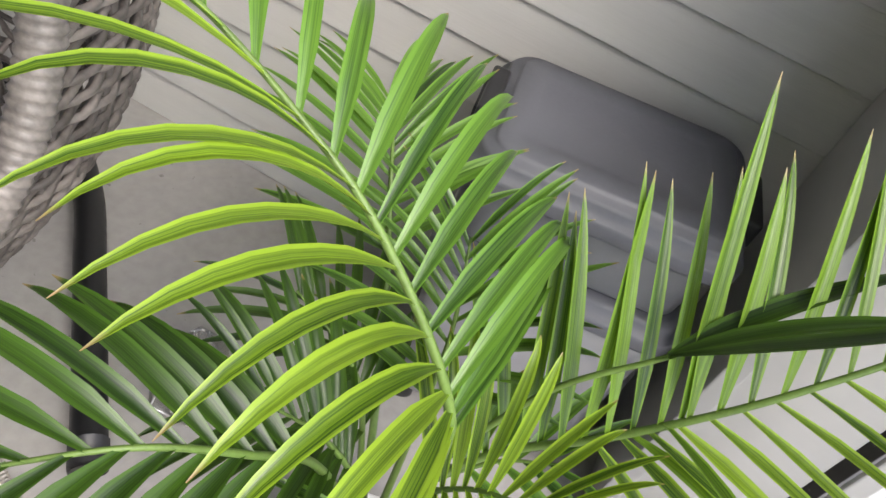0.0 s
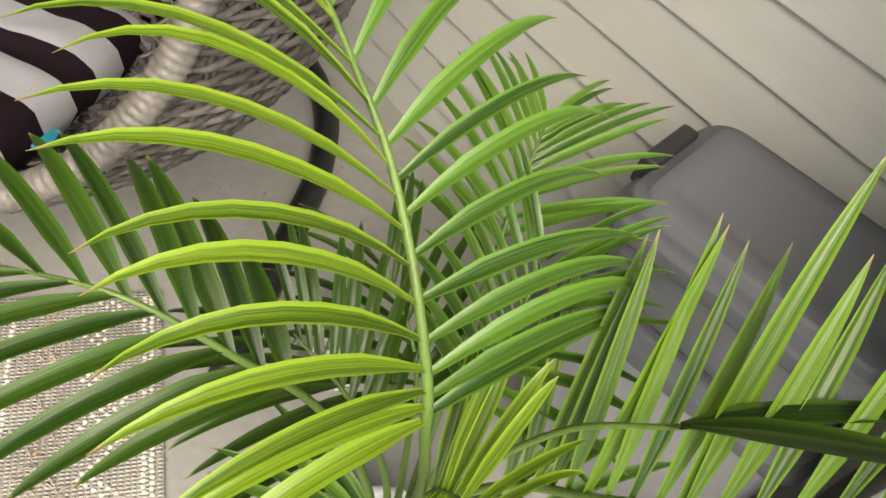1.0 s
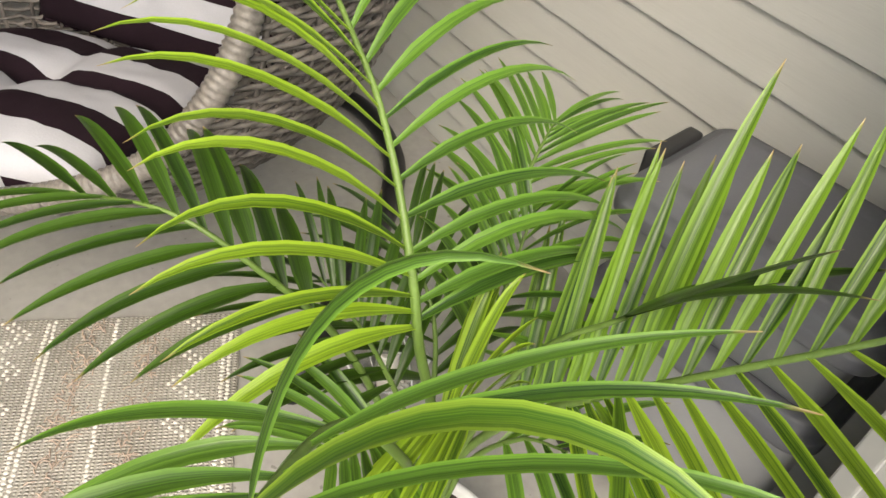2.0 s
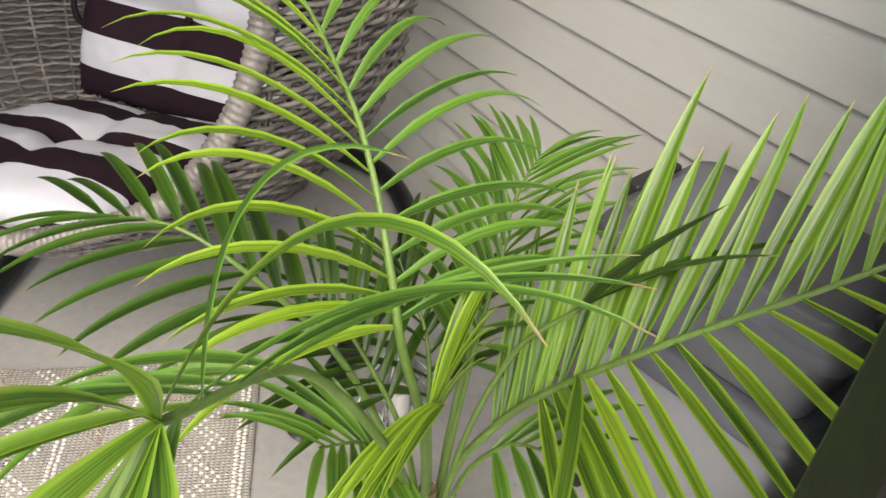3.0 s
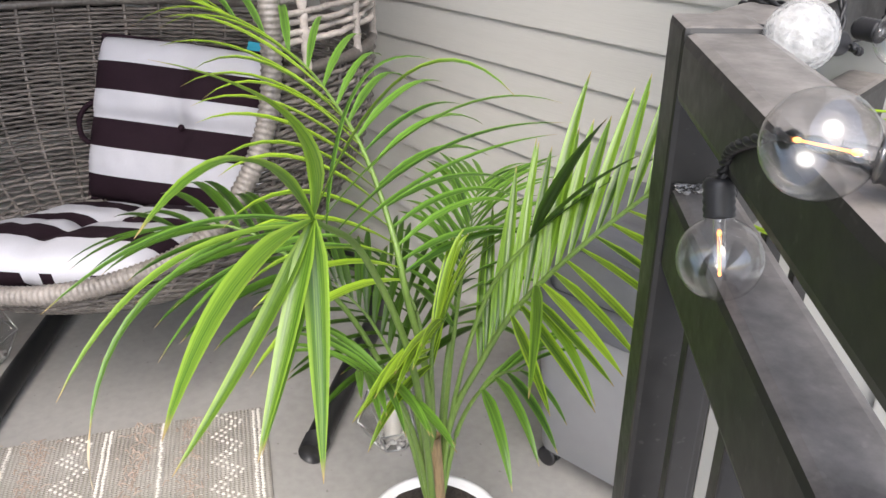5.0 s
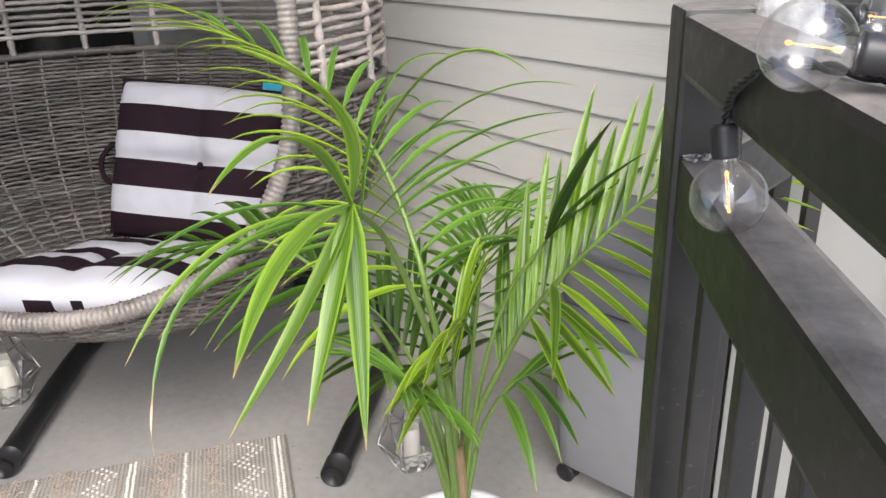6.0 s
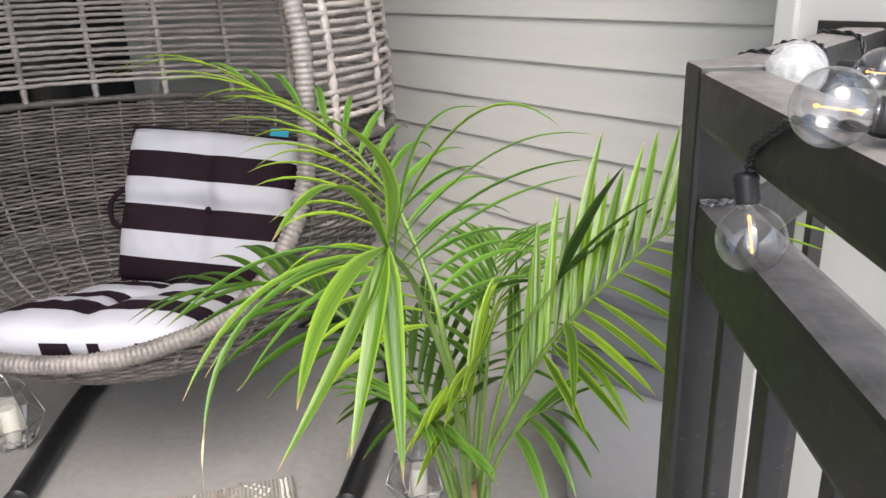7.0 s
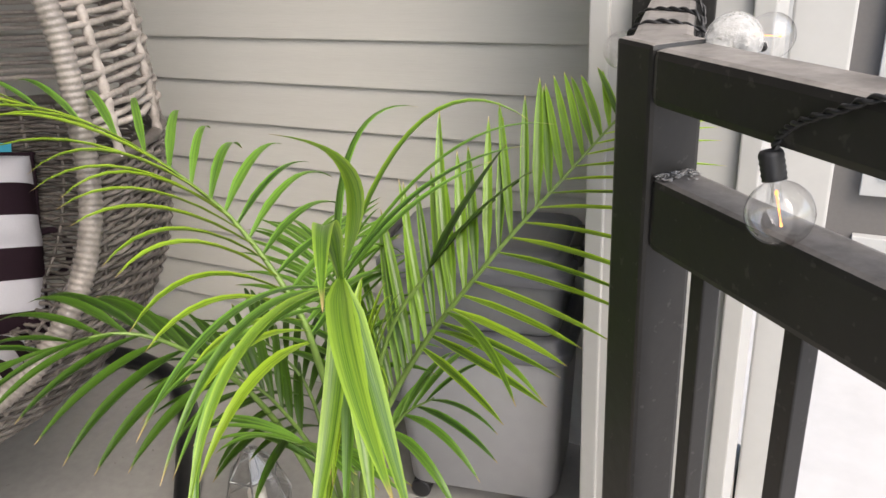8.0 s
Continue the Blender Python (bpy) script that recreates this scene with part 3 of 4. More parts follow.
def cushions():
    top, low = chair_at(-0.005, -0.335, 0.785), chair_at(-0.03, -0.18, 0.395)
    z = (top - low).normalized()
    x = (CU - Vector((0, 0, 0.10))).normalized()
    y = z.cross(x).normalized()
    z = x.cross(y).normalized()
    m = Matrix((x, y, z)).transposed().to_4x4()
    m.translation = (top + low) / 2
    back = thing("back_cushion", "black and white striped quilted back cushion leaning in the chair", "cushion", "chair cushions")
    back.matrix_world = m
    part("cover", pillow(0.47, (top - low).length, 0.072, 6, 0, 1.0), [M_CLOTH_W, M_CLOTH_K], back)
    hw, hh = 0.228, (top - low).length / 2 - 0.005
    bm = bmesh.new()
    add_tube(bm, smooth_path([(-hw, 0, -hh + .02), (-hw, 0, 0), (-hw, 0, hh - .02), (-hw + .02, 0, hh), (0, 0, hh), (hw - .02, 0, hh), (hw, 0, hh - .02), (hw, 0, 0), (hw, 0, -hh + .02), (hw - .02, 0, -hh), (0, 0, -hh), (-hw + .02, 0, -hh)], 8, True), 0.0055, 7, True)
    part("piping", bm, M_CLOTH_K, back, "black edge piping")
    bm = bmesh.new()
    add_lathe(bm, [(0, 0.005), (0.006, 0.004), (0.009, 0.0), (0.006, -0.003), (0, -0.004)], 16, pose(0, -0.018, 0, 90))
    part("button", bm, M_CLOTH_K, back)
    for u in (-0.20, 0.20):
        bm = bmesh.new()
        add_tube(bm, smooth_path([(u, 0.015, 0.015), (u * 1.26, 0.02, 0.035), (u * 1.42, 0.02, -0.005), (u * 1.36, 0.02, -0.055), (u * 1.15, 0.015, -0.07), (u, 0.015, -0.05)], 6), 0.0075, 6)
        part("tie_strap", bm, M_CLOTH_K, back)
    bm = bmesh.new()
    add_box(bm, (0.05, 0.004, 0.022), pose(0.165, 0.0, (top - low).length / 2 + 0.011, 0, 4), 0.001)
    part("label_tag", bm, M_TAG, back, "teal fabric label")
    x = CU
    s0, s1 = chair_at(-0.07, -0.17, 0.372), chair_at(-0.08, 0.375, 0.515)
    z = (s0 - s1).normalized()
    y = z.cross(x).normalized()
    m2 = Matrix((x, y, z)).transposed().to_4x4()
    m2.translation = (s0 + s1) / 2
    seat = thing("seat_cushion", "black and white striped quilted seat cushion in the chair", "cushion", "chair cushions")
    seat.matrix_world = m2
    part("cover", pillow(0.50, (s1 - s0).length, 0.060, 7, 0, 1.0, True), [M_CLOTH_W, M_CLOTH_K], seat)
    bm = bmesh.new()
    add_box(bm, (0.05, 0.004, 0.022), pose(0.25, 0.0, -0.12, 0, 80), 0.001)
    part("label_tag", bm, M_TAG, seat, "teal fabric label")


egg_chair()
cushions()


# ---- storage bin ----
def rounded_loop(w, d, r, z, seg=6):
    """A rectangle's outline with round corners."""
    out = []
    for sx, sy in ((1, 1), (-1, 1), (-1, -1), (1, -1)):
        for q in range(seg + 1):
            a = math.atan2(sy, sx) - math.pi / 4 + q * math.pi / 2 / seg
            out.append((sx * (w / 2 - r) + r * math.cos(a), sy * (d / 2 - r) + r * math.sin(a), z))
    return out


def add_rounded(bm, rows, top=True, bottom=True):
    """A moulded shape through rows of (width, depth, corner radius, height)."""
    loops = [[bm.verts.new(p) for p in rounded_loop(*row)] for row in rows]
    n = len(loops[0])
    for a, b in zip(loops, loops[1:]):
        for k in range(n):
            bm.faces.new((a[k], a[(k + 1) % n], b[(k + 1) % n], b[k]))
    if bottom:
        bm.faces.new(loops[0][::-1])
    if top:
        bm.faces.new(loops[-1])


def storage_bin():
    w, d, r = 0.388, 0.285, 0.042
    ob = thing("storage_bin", "clear wheeled plastic storage bin with a grey lid", "storage bin")
    bm = bmesh.new()
    add_rounded(bm, [(w - .075, d - .06, r, .052), (w - .062, d - .048, r, .058), (w - .030, d - .026, r, .36), (w - .026, d - .022, r, .405)], top=False)
    part("body", bm, M_BIN, ob, "cloudy translucent tub")
    bm = bmesh.new()
    add_box(bm, (w * 0.72, d * 0.70, 0.20), pose(0, 0, 0.165), 0.03, 3)
    part("contents", bm, M_CONTENT, ob, "dull brown things seen through the plastic")
    bm = bmesh.new()
    add_rounded(bm, [(w - .022, d - .018, r, .395), (w - .004, d - .002, r, .397), (w, d, r, .401), (w, d, r, .418), (w - .006, d - .006, r, .423), (w - .020, d - .020, r, .424),
                     (w - .022, d - .022, r, .440), (w - .030, d - .030, r, .445), (w - .048, d - .048, r - .01, .446)])
    part("tray_flange", bm, M_LID, ob, "dark grey lower lid")
    bm = bmesh.new()
    add_rounded(bm, [(w - .062, d - .062, r - .008, .4475), (w - .056, d - .056, r - .006, .453), (w - .036, d - .036, r, .560), (w - .034, d - .034, r, .574)])
    part("upper_tray", bm, M_TRAY, ob, "shallow cloudy grey upper tray")
    bm = bmesh.new()
    add_rounded(bm, [(w - .016, d - .016, r, .560), (w - .002, d - .002, r, .562), (w, d, r, .566), (w, d, r, .582), (w - .005, d - .005, r, .587), (w - .018, d - .018, r, .588),
                     (w - .021, d - .021, r, .602), (w - .030, d - .030, r, .608), (w - .052, d - .052, r - .01, .609), (w - .056, d - .056, r - .012, .6125),
                     (w - .064, d - .064, r - .014, .6155), (w - .125, d - .125, .022, .6165), (w - .131, d - .131, .020, .6140)])
    lid = part("lid", bm, M_LID, ob, "scuffed grey plastic lid")
    for sx in (-1, 1):
        bm = bmesh.new()
        add_box(bm, (0.026, 0.112, 0.046), pose(sx * (w / 2 - 0.004), 0, 0.594), 0.007, 3)
        add_box(bm, (0.006, 0.075, 0.024), pose(sx * (w / 2 + 0.010), 0, 0.590), 0.002, 2)
        part("latch", bm, M_BLACK_PLASTIC, lid, "black plastic latch")
        for sy in (-1, 1):
            px, py = sx * (w / 2 - 0.066), sy * (d / 2 - 0.052)
            bm = bmesh.new()
            add_box(bm, (0.03, 0.03, 0.016), pose(px, py, 0.047), 0.004)
            add_box(bm, (0.012, 0.006, 0.03), pose(px - 0.005, py, 0.032), 0.002)
            c = part("caster", bm, M_BLACK_PLASTIC, ob, "small black swivel caster")
            for q in (-1, 1):
                bm = bmesh.new()
                add_lathe(bm, [(0, -0.006), (0.018, -0.006), (0.0225, -0.004), (0.0225, 0.004), (0.018, 0.006), (0, 0.006)], 20,
                          pose(px - 0.012, py + q * 0.010, 0.0228, 90, 0, 0))
                part("wheel", bm, M_BLACK_PLASTIC, c)
    ob.matrix_world = pose(-0.405, -0.232, 0, 0, 0, 9.5)


storage_bin()


# ---- palm ----
def blade_mesh(pts, width, fold=0.42, nx=4):
    """A folded leaf blade along pts."""
    bm = bmesh.new()
    uvl = bm.loops.layers.uv.new("UVMap")
    n = len(pts)
    rows = []
    for i, p in enumerate(pts):
        t = i / (n - 1)
        d = (pts[min(n - 1, i + 1)] - pts[max(0, i - 1)]).normalized()
        s = d.cross(Vector((0, 0, 1)))
        if s.length < 0.15:
            s = d.cross(Vector((0.3, 1, 0)))
        s.normalize()
        rows.append((p, d, s, t))
    # one steady sideways direction, so that the blade does not twist about
    s0 = rows[0][2]
    out = []
    for p, d, s, t in rows:
        if s.dot(s0) < 0:
            s = -s
        s0 = s
        wd = width * min(1.0, 0.30 + 3.2 * t) * (1 - max(0.0, (t - 0.35) / 0.65) ** 2.1) + 0.0006
        nn = s.cross(d)
        row = []
        for k in range(nx + 1):
            a = 2 * k / nx - 1
            row.append(bm.verts.new(p + s * a * wd / 2 + nn * abs(a) * fold * wd / 2))
        out.append((row, t))
    for (a, ta), (b, tb) in zip(out, out[1:]):
        for k in range(nx):
            f = bm.faces.new((a[k], a[k + 1], b[k + 1], b[k]))
            for lp, (u, v) in zip(f.loops, ((k / nx, ta), ((k + 1) / nx, ta), ((k + 1) / nx, tb), (k / nx, tb))):
                lp[uvl].uv = (u, v)
    return bm


def bezier(a, b, c, n):
    return [a * (1 - t) ** 2 + b * 2 * t * (1 - t) + c * t * t for t in [i / n for i in range(n + 1)]]


def frond(palm, ctl, start, pairs, length, left, right, material, droop=0.3, radius=0.006, width=0.022, seed=1, angles=(70, 28), profile=None, label="", lift=0.35):
    """A feather leaf: its midrib through ctl, blades on both sides from `start` of its length on. left and right: the ways the blades lean out."""
    rnd = random.Random(seed)
    line = smooth_path(ctl, 10)
    bm = bmesh.new()
    add_tube(bm, line, lambda t: radius * (1 - 0.8 * t), 7)
    stem = part("frond", bm, M_STEM, palm, label)
    n = len(line) - 1
    for side, lean in ((0, left), (1, right)):
        if lean is None:
            continue
        count = pairs[side] if isinstance(pairs, tuple) else pairs
        for i in range(count):
            first = start[side] if isinstance(start, tuple) else start
            t = first + (1 - first) * (i + 0.35 + 0.3 * side) / count
            k = min(n - 1, int(t * n))
            fr = t * n - k
            p = line[k].lerp(line[k + 1], fr)
            d = (line[k + 1] - line[k]).normalized()
            s = (i + 0.5) / count
            a0, a1, ease = angles[side] if isinstance(angles[0], tuple) else (*angles, 1)
            a = radians(a0 + (a1 - a0) * s ** ease + rnd.uniform(-4, 4))
            w = Vector(lean)
            w = (w - d * w.dot(d)).normalized()
            w = (w + Vector((rnd.uniform(-1, 1), rnd.uniform(-1, 1), rnd.uniform(-1, 1))) * 0.06).normalized()
            go = d * math.cos(a) + w * math.sin(a)
            ln = (length[side] if isinstance(length, tuple) else length) * ((profile[side] if isinstance(profile, tuple) else profile)(s) if profile else (0.62 + 0.75 * s - 0.95 * s * s)) * rnd.uniform(0.93, 1.06)
            dr = droop * rnd.uniform(0.7, 1.35)
            mid = p + go * ln * 0.55 + Vector((0, 0, lift * dr * ln * 0.5))
            tip = p + go * ln * 0.95 + Vector((0, 0, -dr * ln * 0.5))
            part("leaflet", blade_mesh(bezier(p, mid, tip, 9), (width[side] if isinstance(width, tuple) else width) * rnd.uniform(0.85, 1.12) * (1 - 0.45 * s)), material[side] if isinstance(material, tuple) else material, stem)
    return stem


def palm_plant():
    palm = thing("potted_palm", "green areca palm with long arching fronds in a white pot", "potted plant")
    c = Vector((-0.440, -0.731, 0))
    bm = bmesh.new()
    add_lathe(bm, [(0, 0.0), (0.086, 0.0), (0.093, 0.004), (0.119, 0.122), (0.124, 0.133), (0.122, 0.138), (0.113, 0.138), (0.110, 0.131), (0.105, 0.116), (0, 0.112)], 40, Matrix.Translation(c))
    part("pot", bm, M_POT, palm, "white round glazed pot")
    bm = bmesh.new()
    add_lathe(bm, [(0.1085, 0.123), (0.08, 0.126), (0.04, 0.134), (0, 0.138)], 28, Matrix.Translation(c))
    for v in bm.verts:
        v.co.z += 0.004 * noise.noise(v.co * 60)
    part("soil", bm, M_SOIL, palm, "dark potting soil")
    bm = bmesh.new()
    add_tube(bm, smooth_path([c + Vector((0, 0, 0.12)), c + Vector((0.002, 0, 0.22)), c + Vector((0.004, -0.004, 0.34))], 6), lambda t: 0.021 - 0.009 * t, 10)
    part("sheath", bm, M_SHEATH, palm, "brown papery leaf sheath")

    fan = lambda s: 0.86 + 0.55 * s - 0.75 * s * s
    # A: tall frond leaning over the chair; its lit and shaded sides are painted by material
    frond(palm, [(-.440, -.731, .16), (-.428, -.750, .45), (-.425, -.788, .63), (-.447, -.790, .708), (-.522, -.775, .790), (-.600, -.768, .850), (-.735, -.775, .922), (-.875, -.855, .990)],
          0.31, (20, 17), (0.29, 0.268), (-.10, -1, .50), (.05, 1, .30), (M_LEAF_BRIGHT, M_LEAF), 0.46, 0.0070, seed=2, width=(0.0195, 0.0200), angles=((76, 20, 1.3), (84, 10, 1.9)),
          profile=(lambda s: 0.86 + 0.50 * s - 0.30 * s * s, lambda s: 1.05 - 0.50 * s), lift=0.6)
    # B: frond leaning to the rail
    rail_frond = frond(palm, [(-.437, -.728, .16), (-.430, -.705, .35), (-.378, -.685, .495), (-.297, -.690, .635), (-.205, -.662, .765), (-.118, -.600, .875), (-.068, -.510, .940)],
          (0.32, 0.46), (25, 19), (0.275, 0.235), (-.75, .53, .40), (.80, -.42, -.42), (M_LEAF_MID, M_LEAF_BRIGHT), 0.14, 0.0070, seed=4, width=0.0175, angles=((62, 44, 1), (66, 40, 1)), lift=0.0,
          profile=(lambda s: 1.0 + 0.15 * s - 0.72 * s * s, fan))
    for a, mid, tip, w in (((-.262, -.680, .692), (-.312, -.605, .835), (-.342, -.524, .932), .017), ((-.287, -.689, .650), (-.180, -.715, .668), (-.102, -.745, .609), .015),
                           ((-.270, -.684, .680), (-.160, -.790, .735), (-.090, -.872, .688), .014)):
        part("leaflet", blade_mesh(bezier(Vector(a), Vector(mid), Vector(tip), 12), w), M_LEAF_MID, rail_frond)
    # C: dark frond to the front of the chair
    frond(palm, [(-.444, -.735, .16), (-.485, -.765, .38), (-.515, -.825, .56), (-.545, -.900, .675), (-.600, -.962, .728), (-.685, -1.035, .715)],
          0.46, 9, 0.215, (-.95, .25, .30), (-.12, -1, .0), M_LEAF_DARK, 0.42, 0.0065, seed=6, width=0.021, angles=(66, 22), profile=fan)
    # E: frond towards the wall
    frond(palm, [(-.444, -.722, .16), (-.505, -.655, .38), (-.570, -.570, .52), (-.615, -.515, .595), (-.648, -.465, .63), (-.685, -.41, .635)],
          0.44, 12, 0.22, (-1, -.1, .12), (1, .45, .12), M_LEAF, 0.22, 0.006, seed=8, width=0.017, angles=(66, 22), profile=fan)
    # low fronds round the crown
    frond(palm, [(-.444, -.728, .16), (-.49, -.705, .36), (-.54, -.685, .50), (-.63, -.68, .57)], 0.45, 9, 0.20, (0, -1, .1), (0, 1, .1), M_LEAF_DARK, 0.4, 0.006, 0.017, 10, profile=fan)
    frond(palm, [(-.438, -.735, .16), (-.445, -.77, .36), (-.42, -.83, .50), (-.39, -.90, .57)], 0.50, 8, 0.19, (-1, 0, .1), (1, 0, .1), M_LEAF, 0.4, 0.006, 0.016, 12, profile=fan)
    frond(palm, [(-.435, -.728, .16), (-.425, -.69, .34), (-.37, -.67, .46), (-.31, -.66, .51)], 0.50, 4, 0.19, (0, 1, .3), (.5, -.6, -.75), M_LEAF, 0.5, 0.006, 0.019, 14, profile=fan)
    frond(palm, [(-.436, -.732, .16), (-.43, -.74, .40), (-.39, -.77, .56), (-.32, -.80, .65)], 0.50, 10, 0.22, (-.5, .6, .5), (.3, -1, -.1), M_LEAF_BRIGHT, 0.4, 0.006, 0.015, 15, profile=fan)
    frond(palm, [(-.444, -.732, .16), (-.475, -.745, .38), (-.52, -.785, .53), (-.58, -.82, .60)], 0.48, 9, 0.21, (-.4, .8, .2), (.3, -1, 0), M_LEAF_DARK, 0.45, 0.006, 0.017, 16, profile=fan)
    frond(palm, [(-.441, -.727, .16), (-.455, -.69, .40), (-.47, -.65, .58), (-.50, -.60, .68)], 0.50, 10, 0.20, (-1, 0, .25), (1, .2, .2), M_LEAF, 0.35, 0.006, 0.016, 21, profile=fan)
    # D: arching frond nearest the railing, with its long outer blades
    bm = bmesh.new()
    kn = Vector((-.172, -1.062, .920))
    line = smooth_path([(-.438, -.735, .16), (-.388, -.787, .40), (-.322, -.862, .625), (-.268, -.955, .815), kn], 9)
    add_tube(bm, line, lambda t: 0.007 * (1 - 0.6 * t), 7)
    d = part("frond", bm, M_STEM, palm)
    # arching up, out to the chair, and hanging down to the floor
    long_blades = [
        (1.0, (-.114, -1.059, 1.039), (-.118, -1.194, 1.086), .0135, 0), (.97, (-.200, -1.015, 1.075), (-.150, -.945, 1.043), .009, 1), (1.0, (-.125, -.990, 1.112), (-.036, -.959, 1.039), .011, 0),
        (.98, (-.115, -.965, 1.048), (-.032, -.912, 1.026), .007, 1), (.90, (-.165, -.930, .985), (-.085, -.850, .985), .010, 1), (.84, (-.20, -.90, .94), (-.14, -.80, .95), .010, 1),
        (1.0, (-.133, -1.128, 1.051), (-.061, -1.238, .998), .0165, 0), (1.0, (-.109, -1.172, .940), (-.012, -1.258, .890), .020, 0), (1.0, (-.140, -1.123, .853), (-.110, -1.233, .776), .017, 0),
        (1.0, (-.138, -1.102, .866), (-.088, -1.173, .772), .018, 0), (1.0, (-.152, -1.073, .864), (-.086, -1.119, .720), .021, 0), (.98, (-.150, -1.085, .860), (-.135, -1.150, .735), .014, 1),
        (.95, (-.224, -1.220, .925), (-.162, -1.274, .800), .009, 1), (.95, (-.200, -1.190, .950), (-.150, -1.290, .850), .010, 0), (.90, (-.25, -1.12, .93), (-.23, -1.24, .82), .012, 1),
        (.93, (-.22, -1.15, .96), (-.19, -1.28, .90), .010, 1), (.85, (-.28, -1.08, .88), (-.29, -1.18, .76), .013, 1), (.80, (-.33, -1.05, .84), (-.38, -1.13, .76), .012, 1)
    ]
    for start, mid, tip, w, old in long_blades:
        a = line[int(start * (len(line) - 1))]
        part("leaflet", blade_mesh(bezier(a, Vector(mid), Vector(tip), 14), w), M_LEAF if old else M_LEAF_YOUNG, d)
    dry = bezier(Vector((-.165, -1.271, .806)), Vector((-.157, -1.281, .780)), Vector((-.163, -1.280, .752)), 8)
    part("leaflet", blade_mesh(dry, 0.0022), M_DRY, d, "dry brown leaf tip")
    # a young spear whose broad blades have not split
    bm = bmesh.new()
    line = smooth_path([(-.436, -.728, .16), (-.42, -.70, .42), (-.37, -.68, .62), (-.30, -.665, .735)], 8)
    add_tube(bm, line, lambda t: 0.005 * (1 - 0.5 * t), 7)
    d = part("frond", bm, M_STEM, palm)
    for mid, tip, w in (((-.215, -.700, .870), (-.165, -.695, .940), .022), ((-.235, -.645, .83), (-.147, -.648, .893), .018), ((-.25, -.62, .81), (-.165, -.575, .872), .020)):
        part("leaflet", blade_mesh(bezier(line[-1], Vector(mid), Vector(tip), 12), w), M_LEAF_DARK, d)
    return palm


palm_plant()


# ---- rug ----
RK = Vector((-1.088, -0.750, 0))
R1 = Vector((0.915, -0.404, 0)).normalized()
R2 = Vector((-0.404, -0.915, 0)).normalized()


def rug():
    r = thing("rug", "cream woven rug with raised ivory loops and tufts", "rug")
    L1, L2 = 1.3, 1.7
    bm = bmesh.new()
    mm = Matrix.Translation(RK + R1 * L1 / 2 + R2 * L2 / 2 + Vector((0, 0, 0.005))) @ Matrix.Rotation(math.atan2(R1.y, R1.x), 4, 'Z')
    add_box(bm, (L1, L2, 0.009), mm, 0.003, 2)
    part("weave", bm, M_RUG, r)
    rnd = random.Random(9)
    bm = bmesh.new()

    def bead(a, b, s):
        p = RK + R1 * a + R2 * b + Vector((0, 0, 0.0105))
        ring = [bm.verts.new(p + Vector((s * math.cos(k), s * math.sin(k), 0))) for k in [math.pi / 3 * q for q in range(6)]]
        cap = [bm.verts.new(p + Vector((0.6 * s * math.cos(k), 0.6 * s * math.sin(k), 0.55 * s))) for k in [math.pi / 3 * q for q in range(6)]]
        for k in range(6):
            bm.faces.new((ring[k], ring[(k + 1) % 6], cap[(k + 1) % 6], cap[k]))
        bm.faces.new(cap)

    for base in (0.0, 0.33, 0.66):
        a = 0.01
        while a < 0.75:
            bead(a, base + 0.018 + rnd.uniform(-.001, .001), 0.0045)
            bead(a + 0.004, base + 0.030 + rnd.uniform(-.001, .001), 0.0045)
            zz = abs(((a / 0.085) % 1) - 0.5) * 2
            bead(a, base + 0.055 + 0.05 * zz, 0.0042)
            bead(a, base + 0.075 + 0.05 * zz, 0.0042)
            bead(a, base + 0.235 + rnd.uniform(-.002, .002), 0.0045)
            a += 0.0095
    tagged(part("loop_pattern", bm, M_RUG_PALE, r, "raised ivory loop pattern"), kind="stuff")
    bm = bmesh.new()
    for base in (0.17, 0.29, 0.50, 0.62):
        for i in range(260):
            a, b = rnd.uniform(0, 0.8), base + rnd.gauss(0, 0.016)
            p = RK + R1 * a + R2 * b + Vector((0, 0, 0.010))
            w = rnd.uniform(0, 6.28)
            e = Vector((math.cos(w), math.sin(w), 0)) * rnd.uniform(.008, .022)
            add_tube(bm, [p, p + e * 0.5 + Vector((0, 0, rnd.uniform(.003, .008))), p + e], 0.0013, 4, caps=False)
    tagged(part("tuft_pile", bm, M_FRINGE, r, "shaggy beige yarn tufts"), kind="stuff")


rug()


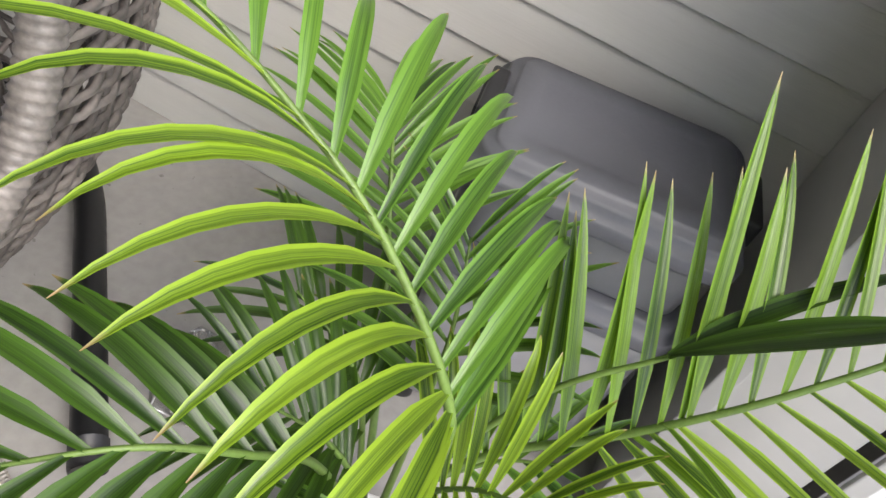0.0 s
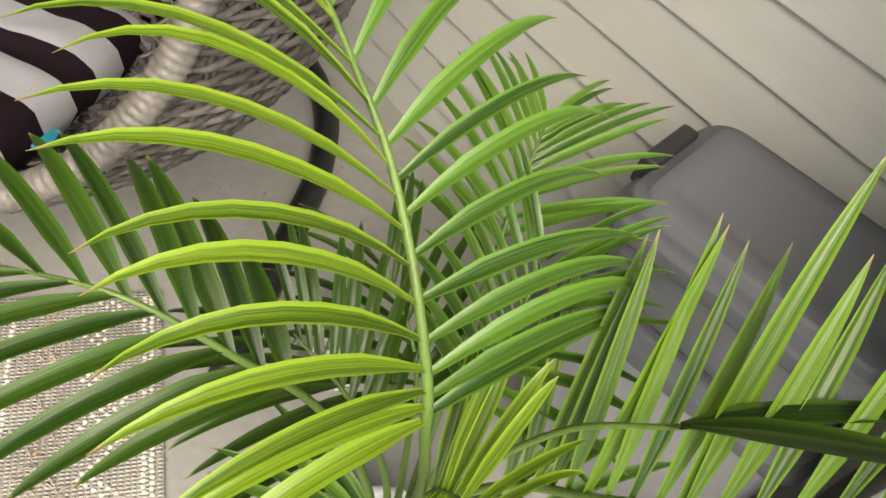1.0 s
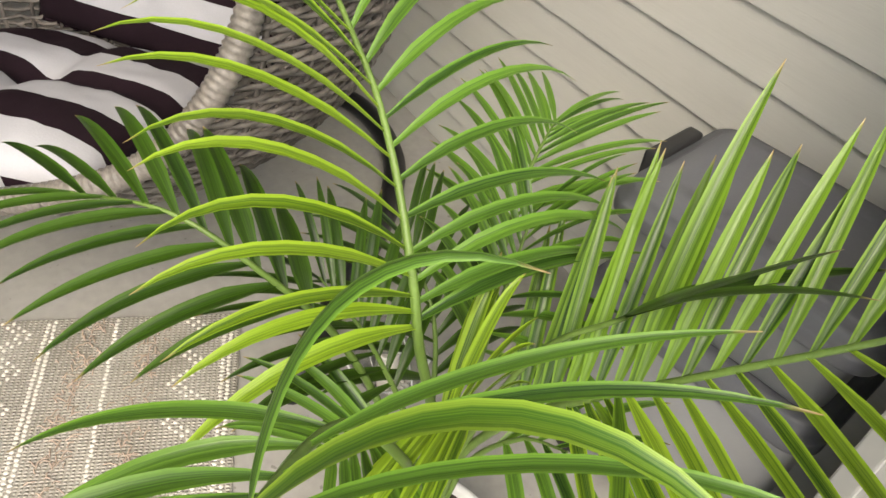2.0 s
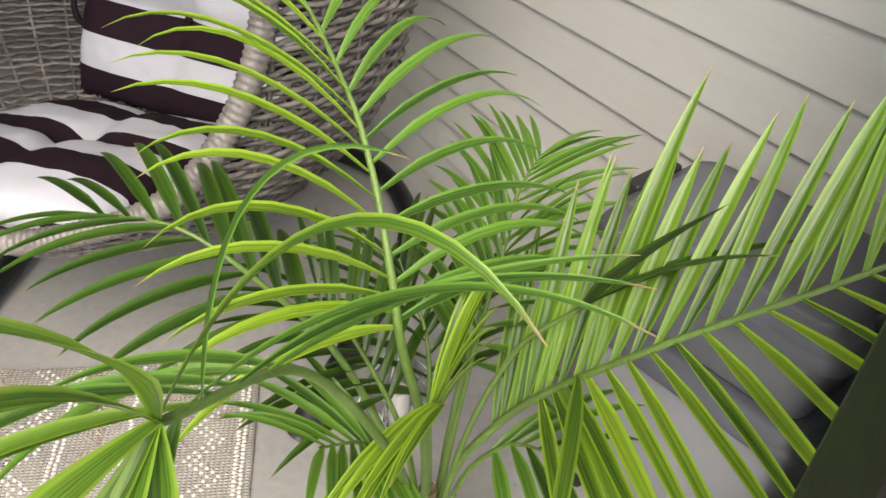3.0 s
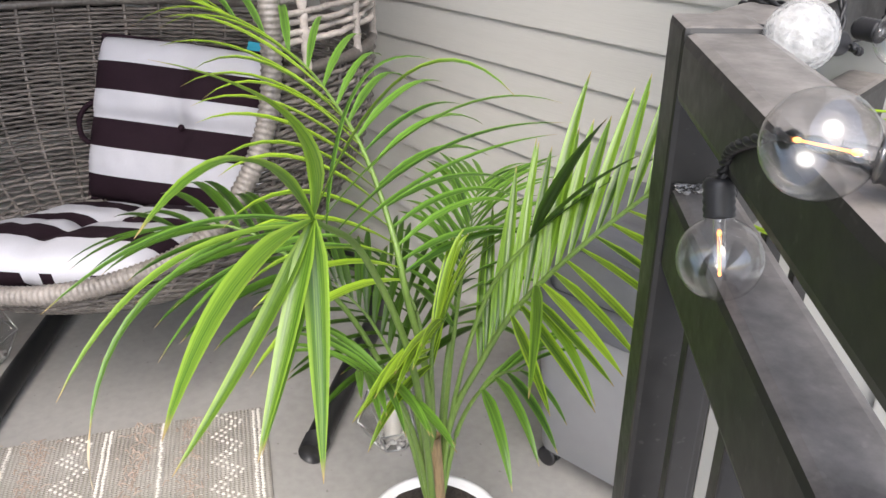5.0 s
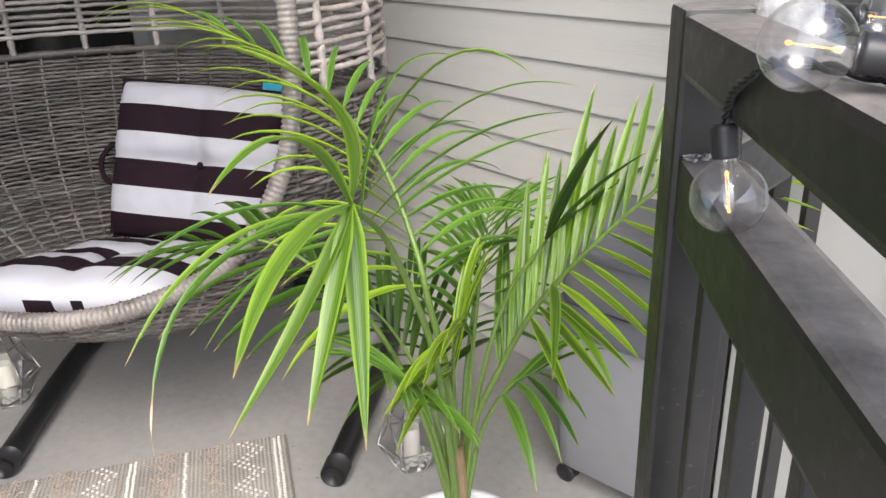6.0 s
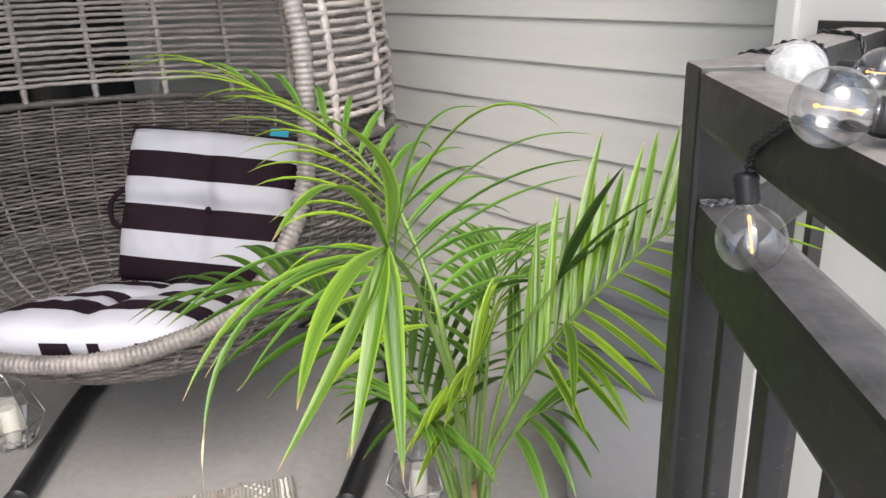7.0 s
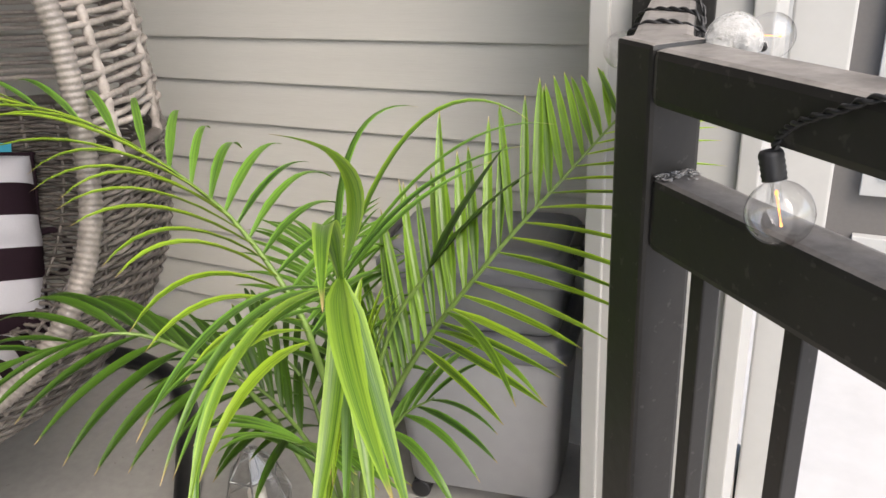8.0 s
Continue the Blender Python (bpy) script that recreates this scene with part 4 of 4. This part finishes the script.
# ---- lanterns ----
def lantern(at, s, turn):
    ob = thing("lantern", "faceted glass candle lantern with silver edges on the floor", "lantern", "floor lanterns")
    rows = [(0.042, 0.0), (0.078, 0.068), (0.052, 0.150), (0.012, 0.205)]
    bm = bmesh.new()
    gl = bmesh.new()
    pr = [[Vector((r * math.cos(a), r * math.sin(a), z + 0.003)) for a in [2 * math.pi * k / 6 + turn for k in range(6)]] for r, z in rows]
    for q, row in enumerate(pr):
        for k in range(6):
            add_tube(bm, [row[k], row[(k + 1) % 6]], 0.0022, 5)
            if q < len(pr) - 1:
                add_tube(bm, [row[k], pr[q + 1][k]], 0.0022, 5)
                gl.faces.new([gl.verts.new(v * 0.995) for v in (row[k], row[(k + 1) % 6], pr[q + 1][(k + 1) % 6], pr[q + 1][k])])
    part("frame", bm, M_LEAD, ob)
    part("glass", gl, M_PANE, ob, smooth=False)
    bm = bmesh.new()
    add_lathe(bm, [(0, 0.004), (0.019, 0.004), (0.0195, 0.006), (0.0195, 0.10), (0.017, 0.104), (0.012, 0.101), (0, 0.099)], 20)
    part("candle", bm, M_CANDLE, ob, "ivory pillar candle")
    bm = bmesh.new()
    rnd = random.Random(int(s * 100))
    for i in range(60):
        a, d = rnd.uniform(0, 6.28), rnd.uniform(0.022, 0.042)
        v = bmesh.ops.create_icosphere(bm, subdivisions=1, radius=rnd.uniform(.004, .007))["verts"]
        bmesh.ops.translate(bm, vec=(d * math.cos(a), d * math.sin(a), 0.010 + rnd.uniform(0, .01)), verts=v)
    part("pebbles", bm, M_PEBBLE, ob)
    ob.matrix_world = Matrix.Translation(at) @ Matrix.Scale(s, 4)


lantern((-1.735, -1.235, 0), 1.10, 0.3)
lantern((-0.80, -0.575, 0), 1.0, 0.1)


# ---- string lights ----
def light_bulb(center, axis, lit=True, frost=False, r=0.023):
    """A round bulb; axis points from the bulb to its socket."""
    ob = thing("string_light_bulb", "round clear glass bulb with a glowing filament on the string" if not frost else "round crackled glass bulb on the string", "light bulb", "string lights")
    axis = Vector(axis).normalized()
    m = axis.to_track_quat('Z', 'Y').to_matrix().to_4x4()
    m.translation = Vector(center)
    prof = [(0, -r)] + [(r * math.cos(a), r * math.sin(a)) for a in [radians(-80 + 10 * k) for k in range(16)]] + [(0.0080, r * 0.98), (0.0080, r * 1.12)]
    bm = bmesh.new()
    add_lathe(bm, prof, 32)
    g = part("globe", bm, M_FROST if frost else M_BULB, ob)
    bm = bmesh.new()
    z = r * 1.02
    add_lathe(bm, [(0, z), (0.0090, z)] + [(0.0092 if k % 2 else 0.0085, z + 0.002 + 0.0022 * k) for k in range(8)] + [(0.0086, z + 0.020), (0.0070, z + 0.022), (0, z + 0.0225)], 20)
    part("socket", bm, M_BLACK_PLASTIC, ob, "ribbed black plastic socket")
    if lit:
        bm = bmesh.new()
        for x in (-0.0012, 0.0012):
            add_tube(bm, [Vector((x, 0, r * 0.6)), Vector((x * 0.4, 0, -r * 0.35))], 0.0002, 5)
        for z, q in ((r * 0.62, 0.0014), (r * 0.1, 0.0007), (-r * 0.36, 0.0011)):
            add_lathe(bm, [(0, z - q * 1.5), (q * 0.7, z - q), (q, z), (q * 0.7, z + q), (0, z + q * 1.5)], 8)
        part("filament", bm, M_GLOW, ob, "glowing orange filament")
        bm = bmesh.new()
        add_tube(bm, [Vector((0, 0, r * 0.35)), Vector((0, 0, r * 1.0))], 0.0035, 8)
        part("stem_glass", bm, M_BULB, ob)
    ob.matrix_world = m
    return ob


def cord(pts):
    ob = thing("light_cord", "twisted black cord of the string lights", "cord", "string light cords")
    line = smooth_path(pts, 14)
    for s in (0, 1):
        bm = bmesh.new()
        out = []
        for i, p in enumerate(line):
            dd = (line[min(i + 1, len(line) - 1)] - line[max(0, i - 1)]).normalized()
            e1 = dd.cross(Vector((0.2, 0.3, 1))).normalized()
            e2 = dd.cross(e1)
            a = i * 0.62 + s * math.pi
            out.append(p + (e1 * math.cos(a) + e2 * math.sin(a)) * 0.0017)
        add_tube(bm, out, 0.0018, 6)
        part("strand", bm, M_CORD, ob)
    return ob


def string_lights():
    inner = Vector((RUN.y, -RUN.x, 0))
    if inner.x > 0:
        inner = -inner
    def on(t, side, z):
        return POST + RUN * t + inner * side + Vector((0, 0, z))
    light_bulb((0.160, -0.980, 0.990), (-0.25, 0.10, 1), r=0.0245)
    light_bulb((0.252, -1.088, 1.107), (0.8, 0.5, -0.12), r=0.0200)
    light_bulb((0.100, -0.822, 1.086), (0.15, 0.9, -0.2), False, True, r=0.025)
    light_bulb((0.122, -0.705, 1.073), (-0.9, 0.25, 0.0))
    light_bulb((-0.055, -0.585, 1.035), (0.7, 0.1, 0.2), False)
    cord([(0.150, -0.976, 1.034), on(.188, .031, 1.050), on(.205, .0335, 1.062), on(.235, .0345, 1.076), on(.262, .030, 1.0885), on(.30, .014, 1.091), on(.36, -.006, 1.0905), on(.46, -.012, 1.0905), on(.62, .0, 1.0905), on(.85, .015, 1.0905)])
    def wrap(u, side, h):
        return POST + AWAY * u + Vector((AWAY.y, -AWAY.x, 0)) * side + Vector((0, 0, h))
    cord([(0.122, -0.790, 1.078), (0.118, -0.772, 1.072), wrap(.085, .055, 1.075), wrap(.095, .034, 1.082), wrap(.105, .0, 1.089), wrap(.115, -.034, 1.080), wrap(.125, -.036, 1.045),
          wrap(.140, .0, 1.026), wrap(.155, .036, 1.045), wrap(.175, .032, 1.084), wrap(.205, .0, 1.089), wrap(.225, -.034, 1.080), wrap(.25, -.034, 1.040), wrap(.275, .0, 1.026), wrap(.295, .036, 1.05),
          wrap(.31, .030, 1.086), wrap(.345, -.02, 1.089)])


string_lights()


def terracotta_pot():
    bm = bmesh.new()
    add_lathe(bm, [(0, 0), (0.07, 0), (0.098, 0.15), (0.108, 0.15), (0.110, 0.185), (0.100, 0.187), (0.094, 0.15), (0, 0.14)], 32, pose(-2.14, -1.31, 0))
    tagged(part("flower_pot", bm, M_TERRA), "plain orange terracotta flower pot on the floor", "flower pot")


terracotta_pot()
